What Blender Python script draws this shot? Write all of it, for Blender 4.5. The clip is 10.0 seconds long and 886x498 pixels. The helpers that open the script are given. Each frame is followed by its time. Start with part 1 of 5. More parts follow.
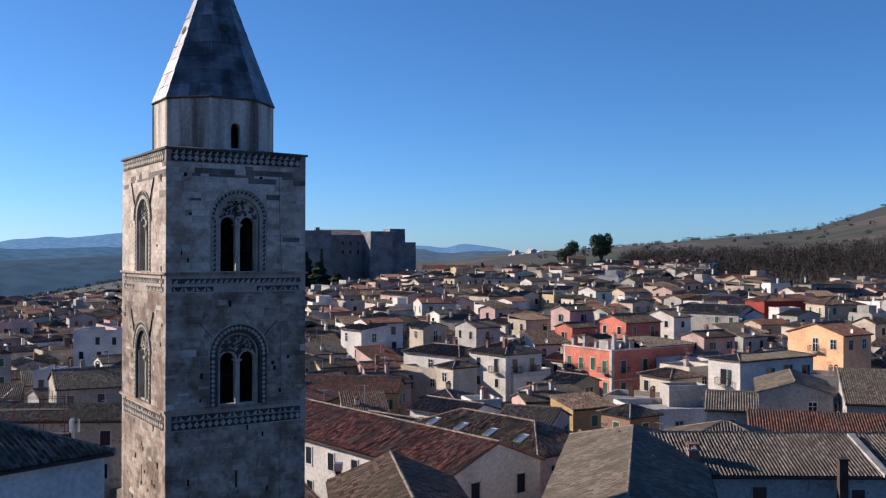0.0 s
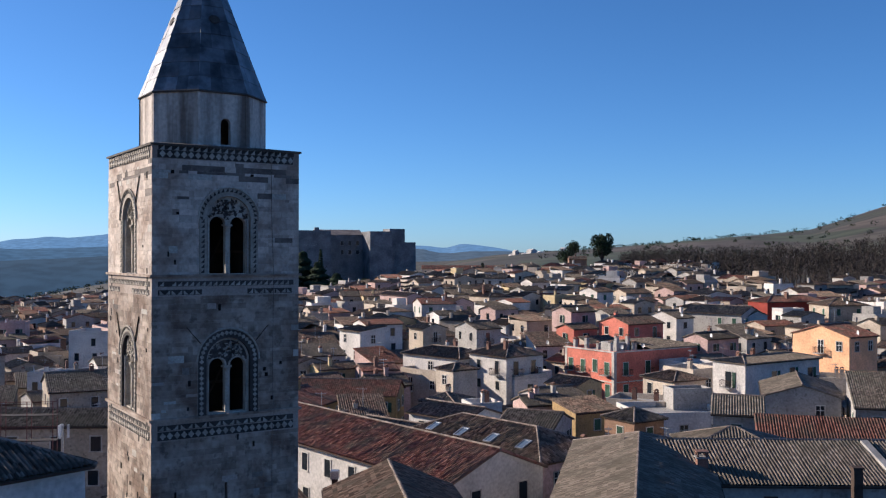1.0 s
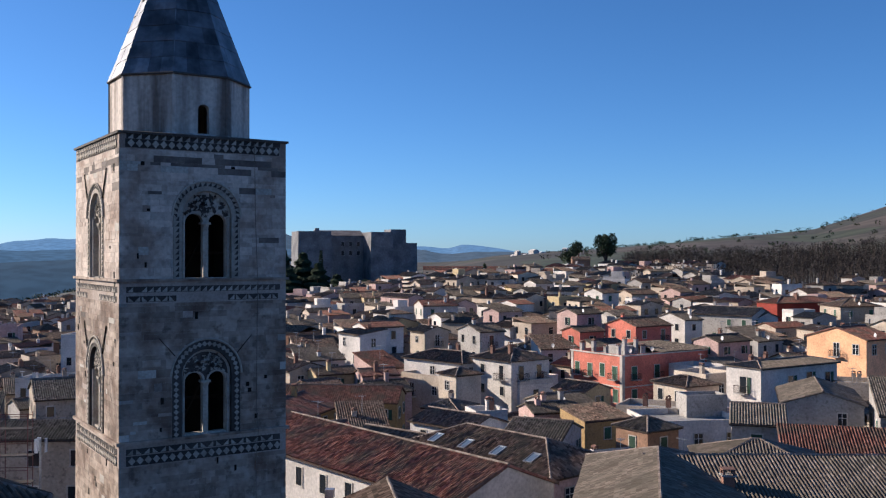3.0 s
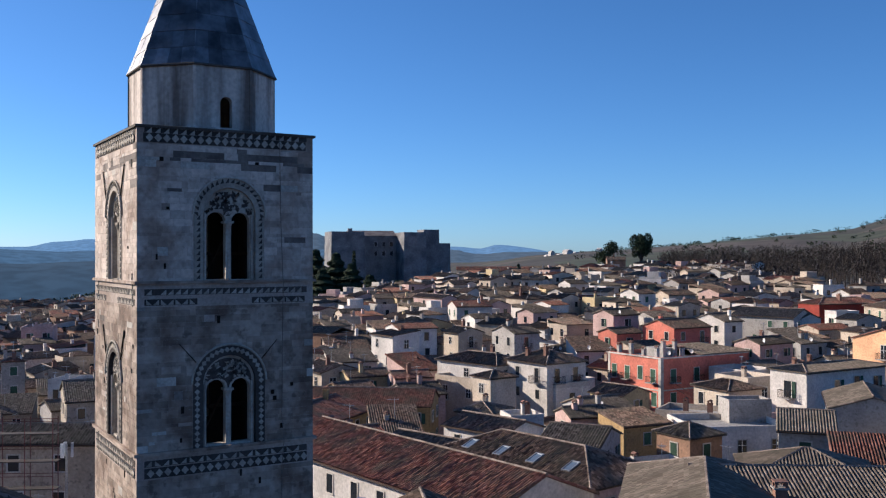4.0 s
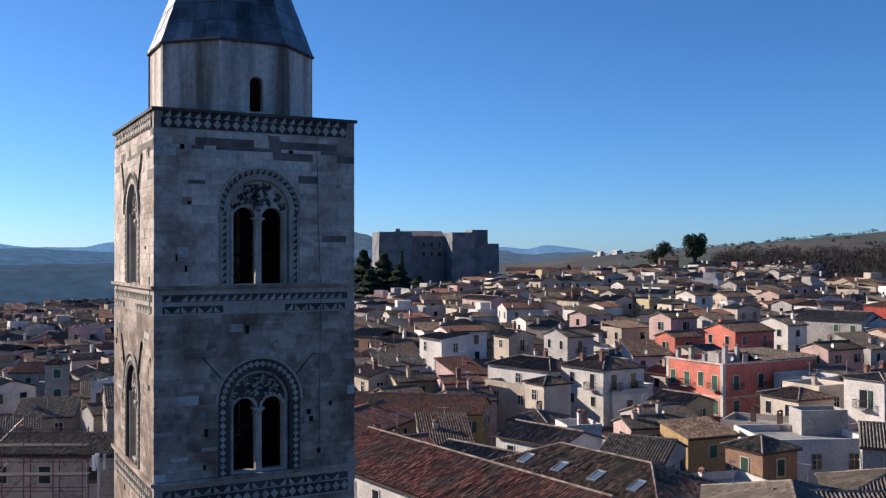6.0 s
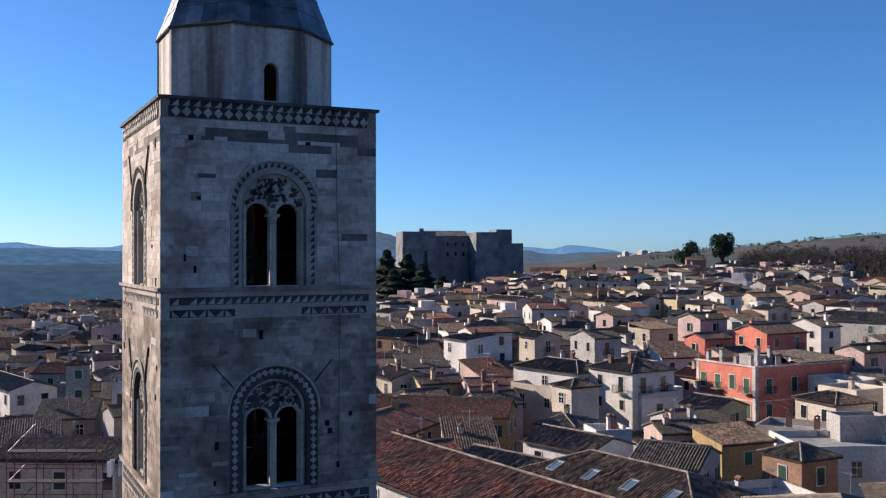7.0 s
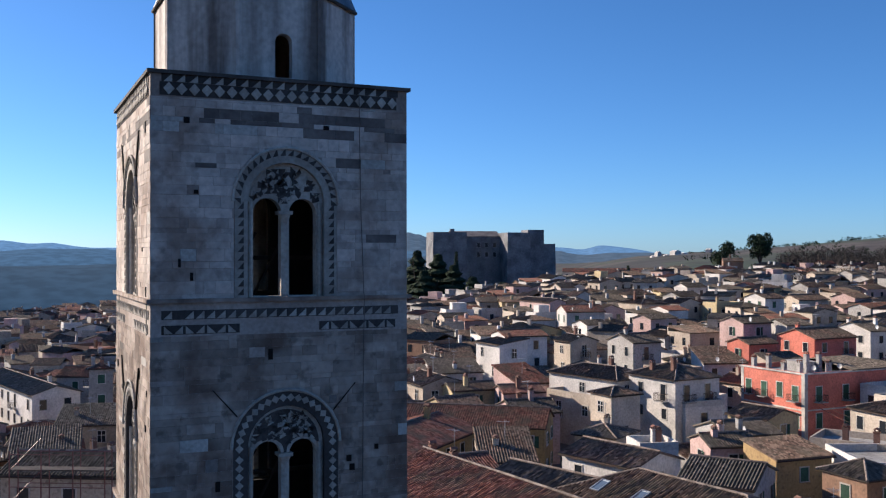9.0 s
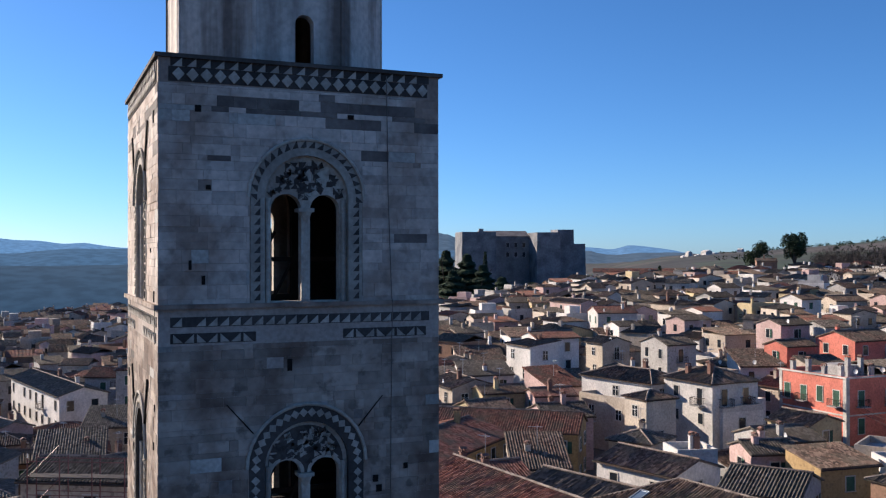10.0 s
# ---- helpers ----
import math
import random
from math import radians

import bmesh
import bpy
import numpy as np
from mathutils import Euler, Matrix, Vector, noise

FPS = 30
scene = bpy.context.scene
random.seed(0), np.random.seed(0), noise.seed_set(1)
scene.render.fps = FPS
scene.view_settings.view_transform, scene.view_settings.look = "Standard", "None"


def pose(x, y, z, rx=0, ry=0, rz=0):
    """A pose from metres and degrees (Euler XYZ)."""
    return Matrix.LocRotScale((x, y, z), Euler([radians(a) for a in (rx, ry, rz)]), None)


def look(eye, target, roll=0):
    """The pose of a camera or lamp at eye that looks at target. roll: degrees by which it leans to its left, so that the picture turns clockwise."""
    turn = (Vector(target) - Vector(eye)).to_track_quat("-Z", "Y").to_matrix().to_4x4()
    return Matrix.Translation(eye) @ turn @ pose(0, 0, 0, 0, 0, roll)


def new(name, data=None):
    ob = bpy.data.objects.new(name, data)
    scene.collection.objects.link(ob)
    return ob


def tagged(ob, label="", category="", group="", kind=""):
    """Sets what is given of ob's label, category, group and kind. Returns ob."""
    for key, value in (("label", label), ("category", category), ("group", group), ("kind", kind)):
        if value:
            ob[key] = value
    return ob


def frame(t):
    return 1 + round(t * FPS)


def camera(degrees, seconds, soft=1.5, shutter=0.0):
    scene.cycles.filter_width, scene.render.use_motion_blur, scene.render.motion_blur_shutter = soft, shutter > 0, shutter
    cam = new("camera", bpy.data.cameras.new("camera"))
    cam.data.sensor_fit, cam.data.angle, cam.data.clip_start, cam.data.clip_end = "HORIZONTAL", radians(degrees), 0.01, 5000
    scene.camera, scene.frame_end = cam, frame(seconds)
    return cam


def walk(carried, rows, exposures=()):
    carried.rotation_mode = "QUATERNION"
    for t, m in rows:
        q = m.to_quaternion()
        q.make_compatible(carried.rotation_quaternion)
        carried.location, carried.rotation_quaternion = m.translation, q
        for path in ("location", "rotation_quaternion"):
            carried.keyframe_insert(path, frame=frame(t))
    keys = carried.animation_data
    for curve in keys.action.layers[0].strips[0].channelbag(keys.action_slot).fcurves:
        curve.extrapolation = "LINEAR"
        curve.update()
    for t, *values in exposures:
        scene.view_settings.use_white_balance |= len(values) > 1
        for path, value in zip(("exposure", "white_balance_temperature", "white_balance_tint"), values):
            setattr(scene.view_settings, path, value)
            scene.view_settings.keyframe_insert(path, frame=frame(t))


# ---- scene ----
cam = camera(49.6, 10.0, 1.2)
PATH = [
    (0, (1.103, -2.158, 31.999), (0.997, -0.161, 32.01), 0.1),
    (0.5, (1.045, -1.057, 32.028), (0.939, 0.94, 32.038), 0.1),
    (1, (1.003, 0.143, 32.066), (0.897, 2.14, 32.077), 0.1),
    (1.5, (0.903, 1.413, 32.119), (0.797, 3.41, 32.129), 0.1),
    (2, (0.831, 2.694, 32.117), (0.726, 4.692, 32.128), 0.0),
    (3.5, (0.499, 6.683, 32.075), (0.381, 8.679, 32.088), -0.1),
    (4, (0.359, 7.994, 32.091), (0.181, 9.986, 32.104), -0.1),
    (4.5, (0.183, 9.334, 32.092), (-0.057, 11.319, 32.106), -0.1),
    (5, (0.016, 10.582, 32.11), (-0.247, 12.565, 32.124), -0.1),
    (6.5, (-0.915, 14.736, 32.116), (-1.21, 16.714, 32.13), -0.1),
    (7, (-1.155, 16.016, 32.104), (-1.48, 17.989, 32.118), -0.1),
    (7.5, (-1.397, 17.316, 32.091), (-1.732, 19.288, 32.107), -0.1),
    (8, (-1.726, 18.626, 32.114), (-2.06, 20.598, 32.129), -0.1),
    (8.5, (-2.058, 19.982, 32.179), (-2.421, 21.949, 32.194), -0.1),
    (9, (-2.411, 21.272, 32.23), (-2.798, 23.234, 32.245), -0.1),
    (9.5, (-2.751, 22.525, 32.279), (-3.168, 24.481, 32.293), -0.1),
    (10, (-3.095, 23.751, 32.27), (-3.54, 25.7, 32.285), -0.1),
]
walk(cam, [(t, look(eye, aim, roll)) for t, eye, aim, roll in PATH], [(0.0, 0.89, 4980, 5), (5.0, 0.9, 4980, 5), (10.0, 1.0, 5000, 5)])

# ---- sky and sun: a low winter sun from the side ----
SUN_AZ, SUN_EL = radians(-73), radians(21)
world = bpy.data.worlds.new("world")
scene.world = world
world.use_nodes = True
sky = world.node_tree.nodes.new("ShaderNodeTexSky")
sky.sky_type = "NISHITA"
sky.sun_disc = False
sky.sun_elevation, sky.sun_rotation = SUN_EL, SUN_AZ
sky.altitude, sky.air_density, sky.dust_density, sky.ozone_density = 500, 0.75, 0.4, 4.5
world.node_tree.links.new(sky.outputs[0], world.node_tree.nodes["Background"].inputs[0])
world.node_tree.nodes["Background"].inputs[1].default_value = 0.06
sun = new("sun", bpy.data.lights.new("sun", "SUN"))
sun.data.energy, sun.data.angle, sun.data.color = 5.0, radians(0.5), (1.0, 0.71, 0.46)
sun.matrix_world = look((100 * math.sin(SUN_AZ) * math.cos(SUN_EL), 100 * math.cos(SUN_AZ) * math.cos(SUN_EL), 100 * math.sin(SUN_EL)), (0, 0, 0))


# ---- materials ----
def surface(name, color, other=None, rough=0.85, metal=0.0, big=0.6, fine=9.0, bump=0.02, rnd=0.12, spots=0.0, island=False, streak=False):
    """Procedural surface: two tones mixed by large and fine noise, each object a little lighter or darker."""
    m = bpy.data.materials.new(name)
    m.use_nodes = True
    nt = m.node_tree
    N, L = nt.nodes, nt.links.new
    bsdf = N["Principled BSDF"]
    geo = N.new("ShaderNodeNewGeometry")
    vec = geo.outputs["Position"]
    mp = N.new("ShaderNodeMapping")
    L(vec, mp.inputs[0])
    if streak:
        mp.inputs["Scale"].default_value = (1.0, 1.0, 0.09)
    n1 = N.new("ShaderNodeTexNoise")
    n1.inputs["Scale"].default_value, n1.inputs["Detail"].default_value = big, 5
    L(mp.outputs[0], n1.inputs["Vector"])
    n2 = N.new("ShaderNodeTexNoise")
    n2.inputs["Scale"].default_value, n2.inputs["Detail"].default_value = fine, 6
    L(vec, n2.inputs["Vector"])
    ramp = N.new("ShaderNodeValToRGB")
    other = other or tuple(c * 0.62 for c in color)
    ramp.color_ramp.elements[0].color, ramp.color_ramp.elements[1].color = (*other, 1), (*color, 1)
    ramp.color_ramp.elements[0].position, ramp.color_ramp.elements[1].position = 0.36, 0.58
    L(n1.outputs[0], ramp.inputs[0])
    fineramp = N.new("ShaderNodeMapRange")
    fineramp.inputs[1].default_value, fineramp.inputs[2].default_value = 0.3, 0.7
    fineramp.inputs[3].default_value, fineramp.inputs[4].default_value = 0.78, 1.12
    L(n2.outputs[0], fineramp.inputs[0])
    rand = N.new("ShaderNodeMapRange")
    rand.inputs[3].default_value, rand.inputs[4].default_value = 1 - rnd, 1 + rnd
    if island:
        L(geo.outputs["Random Per Island"], rand.inputs[0])
    else:
        oi = N.new("ShaderNodeObjectInfo")
        L(oi.outputs["Random"], rand.inputs[0])
    mul = N.new("ShaderNodeMath")
    mul.operation = "MULTIPLY"
    L(fineramp.outputs[0], mul.inputs[0])
    L(rand.outputs[0], mul.inputs[1])
    vm = N.new("ShaderNodeVectorMath")
    vm.operation = "SCALE"
    L(ramp.outputs[0], vm.inputs[0])
    L(mul.outputs[0], vm.inputs["Scale"])
    out = vm.outputs[0]
    if spots:
        n3 = N.new("ShaderNodeTexNoise")
        n3.inputs["Scale"].default_value, n3.inputs["Detail"].default_value = 2.3, 8
        L(vec, n3.inputs["Vector"])
        r3 = N.new("ShaderNodeValToRGB")
        r3.color_ramp.elements[0].position, r3.color_ramp.elements[1].position = 0.57, 0.66
        r3.color_ramp.elements[0].color, r3.color_ramp.elements[1].color = (0, 0, 0, 1), (spots, spots, spots, 1)
        L(n3.outputs[0], r3.inputs[0])
        mx = N.new("ShaderNodeMixRGB")
        L(r3.outputs[0], mx.inputs[0])
        L(out, mx.inputs[1])
        mx.inputs[2].default_value = (0.07, 0.06, 0.05, 1)
        out = mx.outputs[0]
    L(out, bsdf.inputs["Base Color"])
    bsdf.inputs["Roughness"].default_value, bsdf.inputs["Metallic"].default_value = rough, metal
    bsdf.inputs["Specular IOR Level"].default_value = 0.2 if rough > 0.7 else 0.5
    if bump:
        b = N.new("ShaderNodeBump")
        b.inputs["Strength"].default_value, b.inputs["Distance"].default_value = 0.6, bump
        L(n2.outputs[0], b.inputs["Height"])
        L(b.outputs[0], bsdf.inputs["Normal"])
    return m


def tile_surface(name, a, b, c, island=False):
    """Old clay roof tiles: every tile its own tone, with lichen patches; u runs along the eave, v up the slope."""
    m = bpy.data.materials.new(name)
    m.use_nodes = True
    nt = m.node_tree
    N, L = nt.nodes, nt.links.new
    bsdf = N["Principled BSDF"]
    uv = N.new("ShaderNodeUVMap")
    div = N.new("ShaderNodeVectorMath")
    div.operation = "DIVIDE"
    div.inputs[1].default_value = (0.25, 0.34, 1)
    L(uv.outputs[0], div.inputs[0])
    flo = N.new("ShaderNodeVectorMath")
    flo.operation = "FLOOR"
    L(div.outputs[0], flo.inputs[0])
    oi = N.new("ShaderNodeObjectInfo")
    add = N.new("ShaderNodeVectorMath")
    add.operation = "ADD"
    L(flo.outputs[0], add.inputs[0])
    L(oi.outputs["Location"], add.inputs[1])
    wn = N.new("ShaderNodeTexWhiteNoise")
    L(add.outputs[0], wn.inputs[0])
    ramp = N.new("ShaderNodeValToRGB")
    e = ramp.color_ramp.elements
    e[0].color, e[1].color = (*a, 1), (*c, 1)
    mid = e.new(0.5)
    mid.color = (*b, 1)
    L(wn.outputs["Value"], ramp.inputs[0])
    geo = N.new("ShaderNodeNewGeometry")
    n1 = N.new("ShaderNodeTexNoise")
    n1.inputs["Scale"].default_value, n1.inputs["Detail"].default_value = 0.45, 7
    L(geo.outputs["Position"], n1.inputs["Vector"])
    r1 = N.new("ShaderNodeValToRGB")
    r1.color_ramp.elements[0].position, r1.color_ramp.elements[1].position = 0.42, 0.66
    r1.color_ramp.elements[0].color, r1.color_ramp.elements[1].color = (0.15, 0.15, 0.15, 1), (0.8, 0.8, 0.8, 1)
    L(n1.outputs[0], r1.inputs[0])
    mx = N.new("ShaderNodeMixRGB")
    L(r1.outputs[0], mx.inputs[0])
    L(ramp.outputs[0], mx.inputs[1])
    mx.inputs[2].default_value = (0.10, 0.09, 0.07, 1)
    rr = N.new("ShaderNodeMapRange")
    rr.inputs[3].default_value, rr.inputs[4].default_value = 0.72, 1.25
    L(geo.outputs["Random Per Island"] if island else oi.outputs["Random"], rr.inputs[0])
    vm = N.new("ShaderNodeVectorMath")
    vm.operation = "SCALE"
    L(mx.outputs[0], vm.inputs[0])
    L(rr.outputs[0], vm.inputs["Scale"])
    L(vm.outputs[0], bsdf.inputs["Base Color"])
    bsdf.inputs["Roughness"].default_value = 0.95
    bsdf.inputs["Specular IOR Level"].default_value = 0.1
    n2 = N.new("ShaderNodeTexNoise")
    n2.inputs["Scale"].default_value = 11
    L(geo.outputs["Position"], n2.inputs["Vector"])
    bp = N.new("ShaderNodeBump")
    bp.inputs["Strength"].default_value, bp.inputs["Distance"].default_value = 0.7, 0.03
    L(n2.outputs[0], bp.inputs["Height"])
    L(bp.outputs[0], bsdf.inputs["Normal"])
    return m


STONE = surface("limestone_ashlar", (0.53, 0.46, 0.395), (0.32, 0.25, 0.20), big=0.55, fine=5, bump=0.03, rnd=0.19, spots=0.3)
STONE_I = surface("limestone_joined", (0.53, 0.46, 0.395), (0.32, 0.25, 0.20), big=0.55, fine=5, bump=0.03, rnd=0.2, spots=0.3, island=True)
# Lower storeys: browner stone, with their weaker sky and bounce light in the colour.
STONE_LOW = surface("brown_dimmed_limestone", (0.36, 0.30, 0.245), (0.165, 0.12, 0.092), big=0.7, fine=4, bump=0.035, rnd=0.24, spots=0.55, island=True)
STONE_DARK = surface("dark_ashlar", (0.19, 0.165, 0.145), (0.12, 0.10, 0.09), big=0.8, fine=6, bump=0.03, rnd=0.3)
STONE_PALE = surface("pale_ashlar", (0.48, 0.45, 0.40), bump=0.02, rnd=0.15)
# Inner wall leaf: the dark of the tower's inside is put into its colour.
INNER_SHADE = surface("inner_shade_masonry", (0.035, 0.03, 0.027), bump=0.01)
# Putlog plates: a recess's shade as colour; also the black of the iron braces.
NEAR_BLACK = surface("hole_shade_and_iron_black", (0.012, 0.011, 0.01), bump=0.0)
MORTAR = surface("old_mortar", (0.42, 0.36, 0.31), (0.28, 0.225, 0.185), bump=0.02, big=0.35)
PALE = surface("pale_stone", (0.40, 0.365, 0.31), (0.29, 0.26, 0.22), rnd=0.16, big=1.2, bump=0.01)
LAVA = surface("dark_lava_stone", (0.075, 0.067, 0.062), rnd=0.2, bump=0.01)
RENDERED = surface("weathered_render", (0.56, 0.50, 0.44), (0.17, 0.14, 0.12), big=1.3, fine=5, bump=0.02, rnd=0.05, streak=True)
LEAD = surface("lead_sheet", (0.16, 0.165, 0.18), (0.055, 0.058, 0.066), rough=0.38, metal=0.3, big=0.9, fine=4, bump=0.006, rnd=0.4)
SLATE = surface("cornice_slab", (0.10, 0.09, 0.08), bump=0.01)
DARKWOOD = surface("dark_timber", (0.07, 0.05, 0.04), bump=0.01)
SHUTTER = surface("green_shutter", (0.05, 0.10, 0.07), rnd=0.3, bump=0.004)
FRAME = surface("window_surround", (0.55, 0.52, 0.47), rnd=0.1, bump=0.004)
CONCRETE = surface("concrete", (0.38, 0.37, 0.35), (0.25, 0.24, 0.23), bump=0.01, spots=0.4)
METAL = surface("galvanised_metal", (0.45, 0.46, 0.48), rough=0.45, metal=0.7, bump=0.0)
WHITE = surface("white_enamel", (0.75, 0.75, 0.74), rough=0.4, bump=0.0, rnd=0.05)
RIDGE = surface("mortared_ridge_tiles", (0.25, 0.205, 0.17), (0.15, 0.12, 0.10), big=1.5, bump=0.02, island=True, rnd=0.3)
REDPAINT = surface("red_painted_steel", (0.17, 0.06, 0.05), rough=0.5, bump=0.0)
BRICK = surface("clay_brick", (0.21, 0.12, 0.09), (0.15, 0.09, 0.07), bump=0.02)
CASTLE = surface("castle_masonry", (0.205, 0.205, 0.212), (0.12, 0.122, 0.13), big=0.2, fine=1.2, bump=0.15, rnd=0.08)
CASTLE_ROOF = surface("old_castle_roof", (0.24, 0.21, 0.19), (0.15, 0.13, 0.12), big=0.3, fine=1.5, bump=0.05)
BARK = surface("bark", (0.07, 0.058, 0.05), bump=0.03)
TWIGS = surface("bare_twigs", (0.026, 0.022, 0.022), (0.014, 0.0125, 0.0125), big=0.02, fine=0.4, bump=0.0, island=True, rnd=0.35)
NEEDLES = surface("pine_needles", (0.040, 0.060, 0.030), (0.022, 0.034, 0.020), bump=0.0, island=True, rnd=0.4)
GLASS = bpy.data.materials.new("window_glass")
GLASS.use_nodes = True
GLASS.node_tree.nodes["Principled BSDF"].inputs["Base Color"].default_value = (0.02, 0.024, 0.03, 1)
GLASS.node_tree.nodes["Principled BSDF"].inputs["Roughness"].default_value = 0.08
SKYGLASS = bpy.data.materials.new("skylight_glass")
SKYGLASS.use_nodes = True
SKYGLASS.node_tree.nodes["Principled BSDF"].inputs["Base Color"].default_value = (0.25, 0.30, 0.34, 1)
SKYGLASS.node_tree.nodes["Principled BSDF"].inputs["Roughness"].default_value = 0.06
SKYGLASS.node_tree.nodes["Principled BSDF"].inputs["Metallic"].default_value = 0.6

PLASTER, PLASTER_FAR = {}, {}
for key, col, dirt in (("white", (0.62, 0.585, 0.545), 0.12), ("cream", (0.55, 0.475, 0.385), 0.12), ("grey", (0.40, 0.38, 0.355), 0.4), ("beige", (0.47, 0.40, 0.32), 0.35),
                       ("pink", (0.50, 0.36, 0.325), 0.3), ("salmon", (0.55, 0.185, 0.13), 0.25), ("orange", (0.78, 0.45, 0.25), 0.15), ("yellow", (0.52, 0.42, 0.24), 0.3),
                       ("ochre", (0.40, 0.28, 0.13), 0.3), ("stone", (0.40, 0.34, 0.27), 0.5), ("red", (0.28, 0.05, 0.035), 0.2), ("brown", (0.24, 0.15, 0.10), 0.4)):
    PLASTER[key] = surface("plaster_" + key, col, tuple(c * 0.78 for c in col), big=0.35, fine=4, bump=0.01, rnd=0.14, spots=dirt)
    PLASTER_FAR[key] = surface("far_plaster_" + key, col, tuple(c * 0.78 for c in col), big=0.35, fine=4, bump=0, rnd=0.2, spots=dirt, island=True)
TILES = {
    "brown": tile_surface("tiles_brown", (0.045, 0.031, 0.025), (0.135, 0.086, 0.064), (0.26, 0.185, 0.14)),
    "red": tile_surface("tiles_red", (0.10, 0.042, 0.032), (0.20, 0.08, 0.058), (0.30, 0.15, 0.112)),
    "grey": tile_surface("tiles_grey", (0.04, 0.033, 0.028), (0.11, 0.09, 0.074), (0.22, 0.185, 0.153)),
    "pale": tile_surface("tiles_pale", (0.12, 0.098, 0.078), (0.185, 0.152, 0.122), (0.27, 0.228, 0.185)),
}
TILES_FAR = {
    "brown": tile_surface("far_tiles_brown", (0.045, 0.031, 0.025), (0.135, 0.086, 0.064), (0.26, 0.185, 0.14), True),
    "red": tile_surface("far_tiles_red", (0.10, 0.042, 0.032), (0.20, 0.08, 0.058), (0.30, 0.15, 0.112), True),
    "grey": tile_surface("far_tiles_grey", (0.04, 0.033, 0.028), (0.11, 0.09, 0.074), (0.22, 0.185, 0.153), True),
}


# ---- mesh helpers ----
class Geo:
    """Collects faces for one mesh."""

    def __init__(self):
        self.v, self.f, self.uv = [], [], {}

    def poly(self, pts, uvs=None):
        i = len(self.v)
        self.v.extend(tuple(p) for p in pts)
        if uvs:
            self.uv[len(self.f)] = uvs
        self.f.append(tuple(range(i, i + len(pts))))

    def box(self, x0, y0, z0, x1, y1, z1):
        i = len(self.v)
        self.v.extend((x, y, z) for z in (z0, z1) for x, y in ((x0, y0), (x1, y0), (x1, y1), (x0, y1)))
        self.f.extend(tuple(i + k for k in q) for q in ((3, 2, 1, 0), (4, 5, 6, 7), (0, 1, 5, 4), (1, 2, 6, 5), (2, 3, 7, 6), (3, 0, 4, 7)))

    def prism(self, pts, y0, y1):
        """A flat outline of (x, z) points, counter-clockwise seen from -y, given depth from y0 to y1."""
        n, i = len(pts), len(self.v)
        self.v.extend((x, y0, z) for x, z in pts)
        self.v.extend((x, y1, z) for x, z in pts)
        self.f.append(tuple(range(i, i + n)))
        self.f.append(tuple(range(i + 2 * n - 1, i + n - 1, -1)))
        self.f.extend((i + n + k, i + n + (k + 1) % n, i + (k + 1) % n, i + k) for k in range(n))

    def tube(self, a, b, r0, r1, n=6):
        a, b = Vector(a), Vector(b)
        w = (b - a).normalized()
        s = w.orthogonal().normalized()
        t = w.cross(s)
        i = len(self.v)
        for p, r in ((a, r0), (b, r1)):
            self.v.extend(tuple(p + (s * math.cos(k * 2 * math.pi / n) + t * math.sin(k * 2 * math.pi / n)) * r) for k in range(n))
        self.f.extend((i + k, i + (k + 1) % n, i + n + (k + 1) % n, i + n + k) for k in range(n))
        self.f.append(tuple(range(i + n - 1, i - 1, -1)))
        self.f.append(tuple(range(i + n, i + 2 * n)))

    def mesh(self, name, material):
        me = bpy.data.meshes.new(name)
        me.from_pydata(self.v, [], self.f)
        if self.uv:
            layer = me.uv_layers.new(name="UVMap").data
            for p in me.polygons:
                if p.index in self.uv:
                    for k, li in enumerate(p.loop_indices):
                        layer[li].uv = self.uv[p.index][k]
        me.materials.append(material)
        return me


def piece(name, data, parent, m=None, label="", kind=""):
    """One mesh as a child of a thing or part, at m in the parent's space."""
    o = new(name, data)
    o.parent = parent
    if m is not None:
        o.matrix_basis = m
    return tagged(o, label, kind=kind)


def solid(name, boxes, material, parent, label="", m=None):
    g = Geo()
    for b in boxes:
        g.box(*b)
    return piece(name, g.mesh(name, material), parent, m, label)


def arch(c, half, z0, spring, n=14, rise=None):
    """Outline (x, z) of a round-headed opening, counter-clockwise from bottom left seen from -y."""
    rise = half if rise is None else rise
    pts = [(c - half, z0), (c + half, z0)]
    pts += [(c + half * math.cos(math.pi * k / n), spring + rise * math.sin(math.pi * k / n)) for k in range(n + 1)]
    return pts


def pierced(g, outer, holes, y0, y1):
    """A wall of (x, z) outline with openings right through it, from y0 (outside) to y1."""
    from mathutils.geometry import tessellate_polygon
    loops = [outer] + [h[::-1] for h in holes]
    flat = [p for lp in loops for p in lp]
    tris = tessellate_polygon([[Vector((x, z, 0)) for x, z in lp] for lp in loops])
    i, n = len(g.v), len(flat)
    g.v.extend((x, y0, z) for x, z in flat)
    g.v.extend((x, y1, z) for x, z in flat)
    for a, b, c in tris:
        (ax, az), (bx, bz), (cx, cz) = flat[a], flat[b], flat[c]
        if (bx - ax) * (cz - az) - (bz - az) * (cx - ax) < 0:
            b, c = c, b
        g.f.append((i + a, i + b, i + c))
        g.f.append((i + n + c, i + n + b, i + n + a))
    k = 0
    for lp in loops:
        m = len(lp)
        for q in range(m):
            a, b = k + q, k + (q + 1) % m
            g.f.append((i + n + a, i + n + b, i + b, i + a))
        k += m


# ---- ground: one sheet to the horizon ----
CREST = ((-200, 0), (-3, 0), (4, 8), (8, 20), (14, 32), (18, 38), (22, 66), (26, 88), (34, 100), (200, 80))


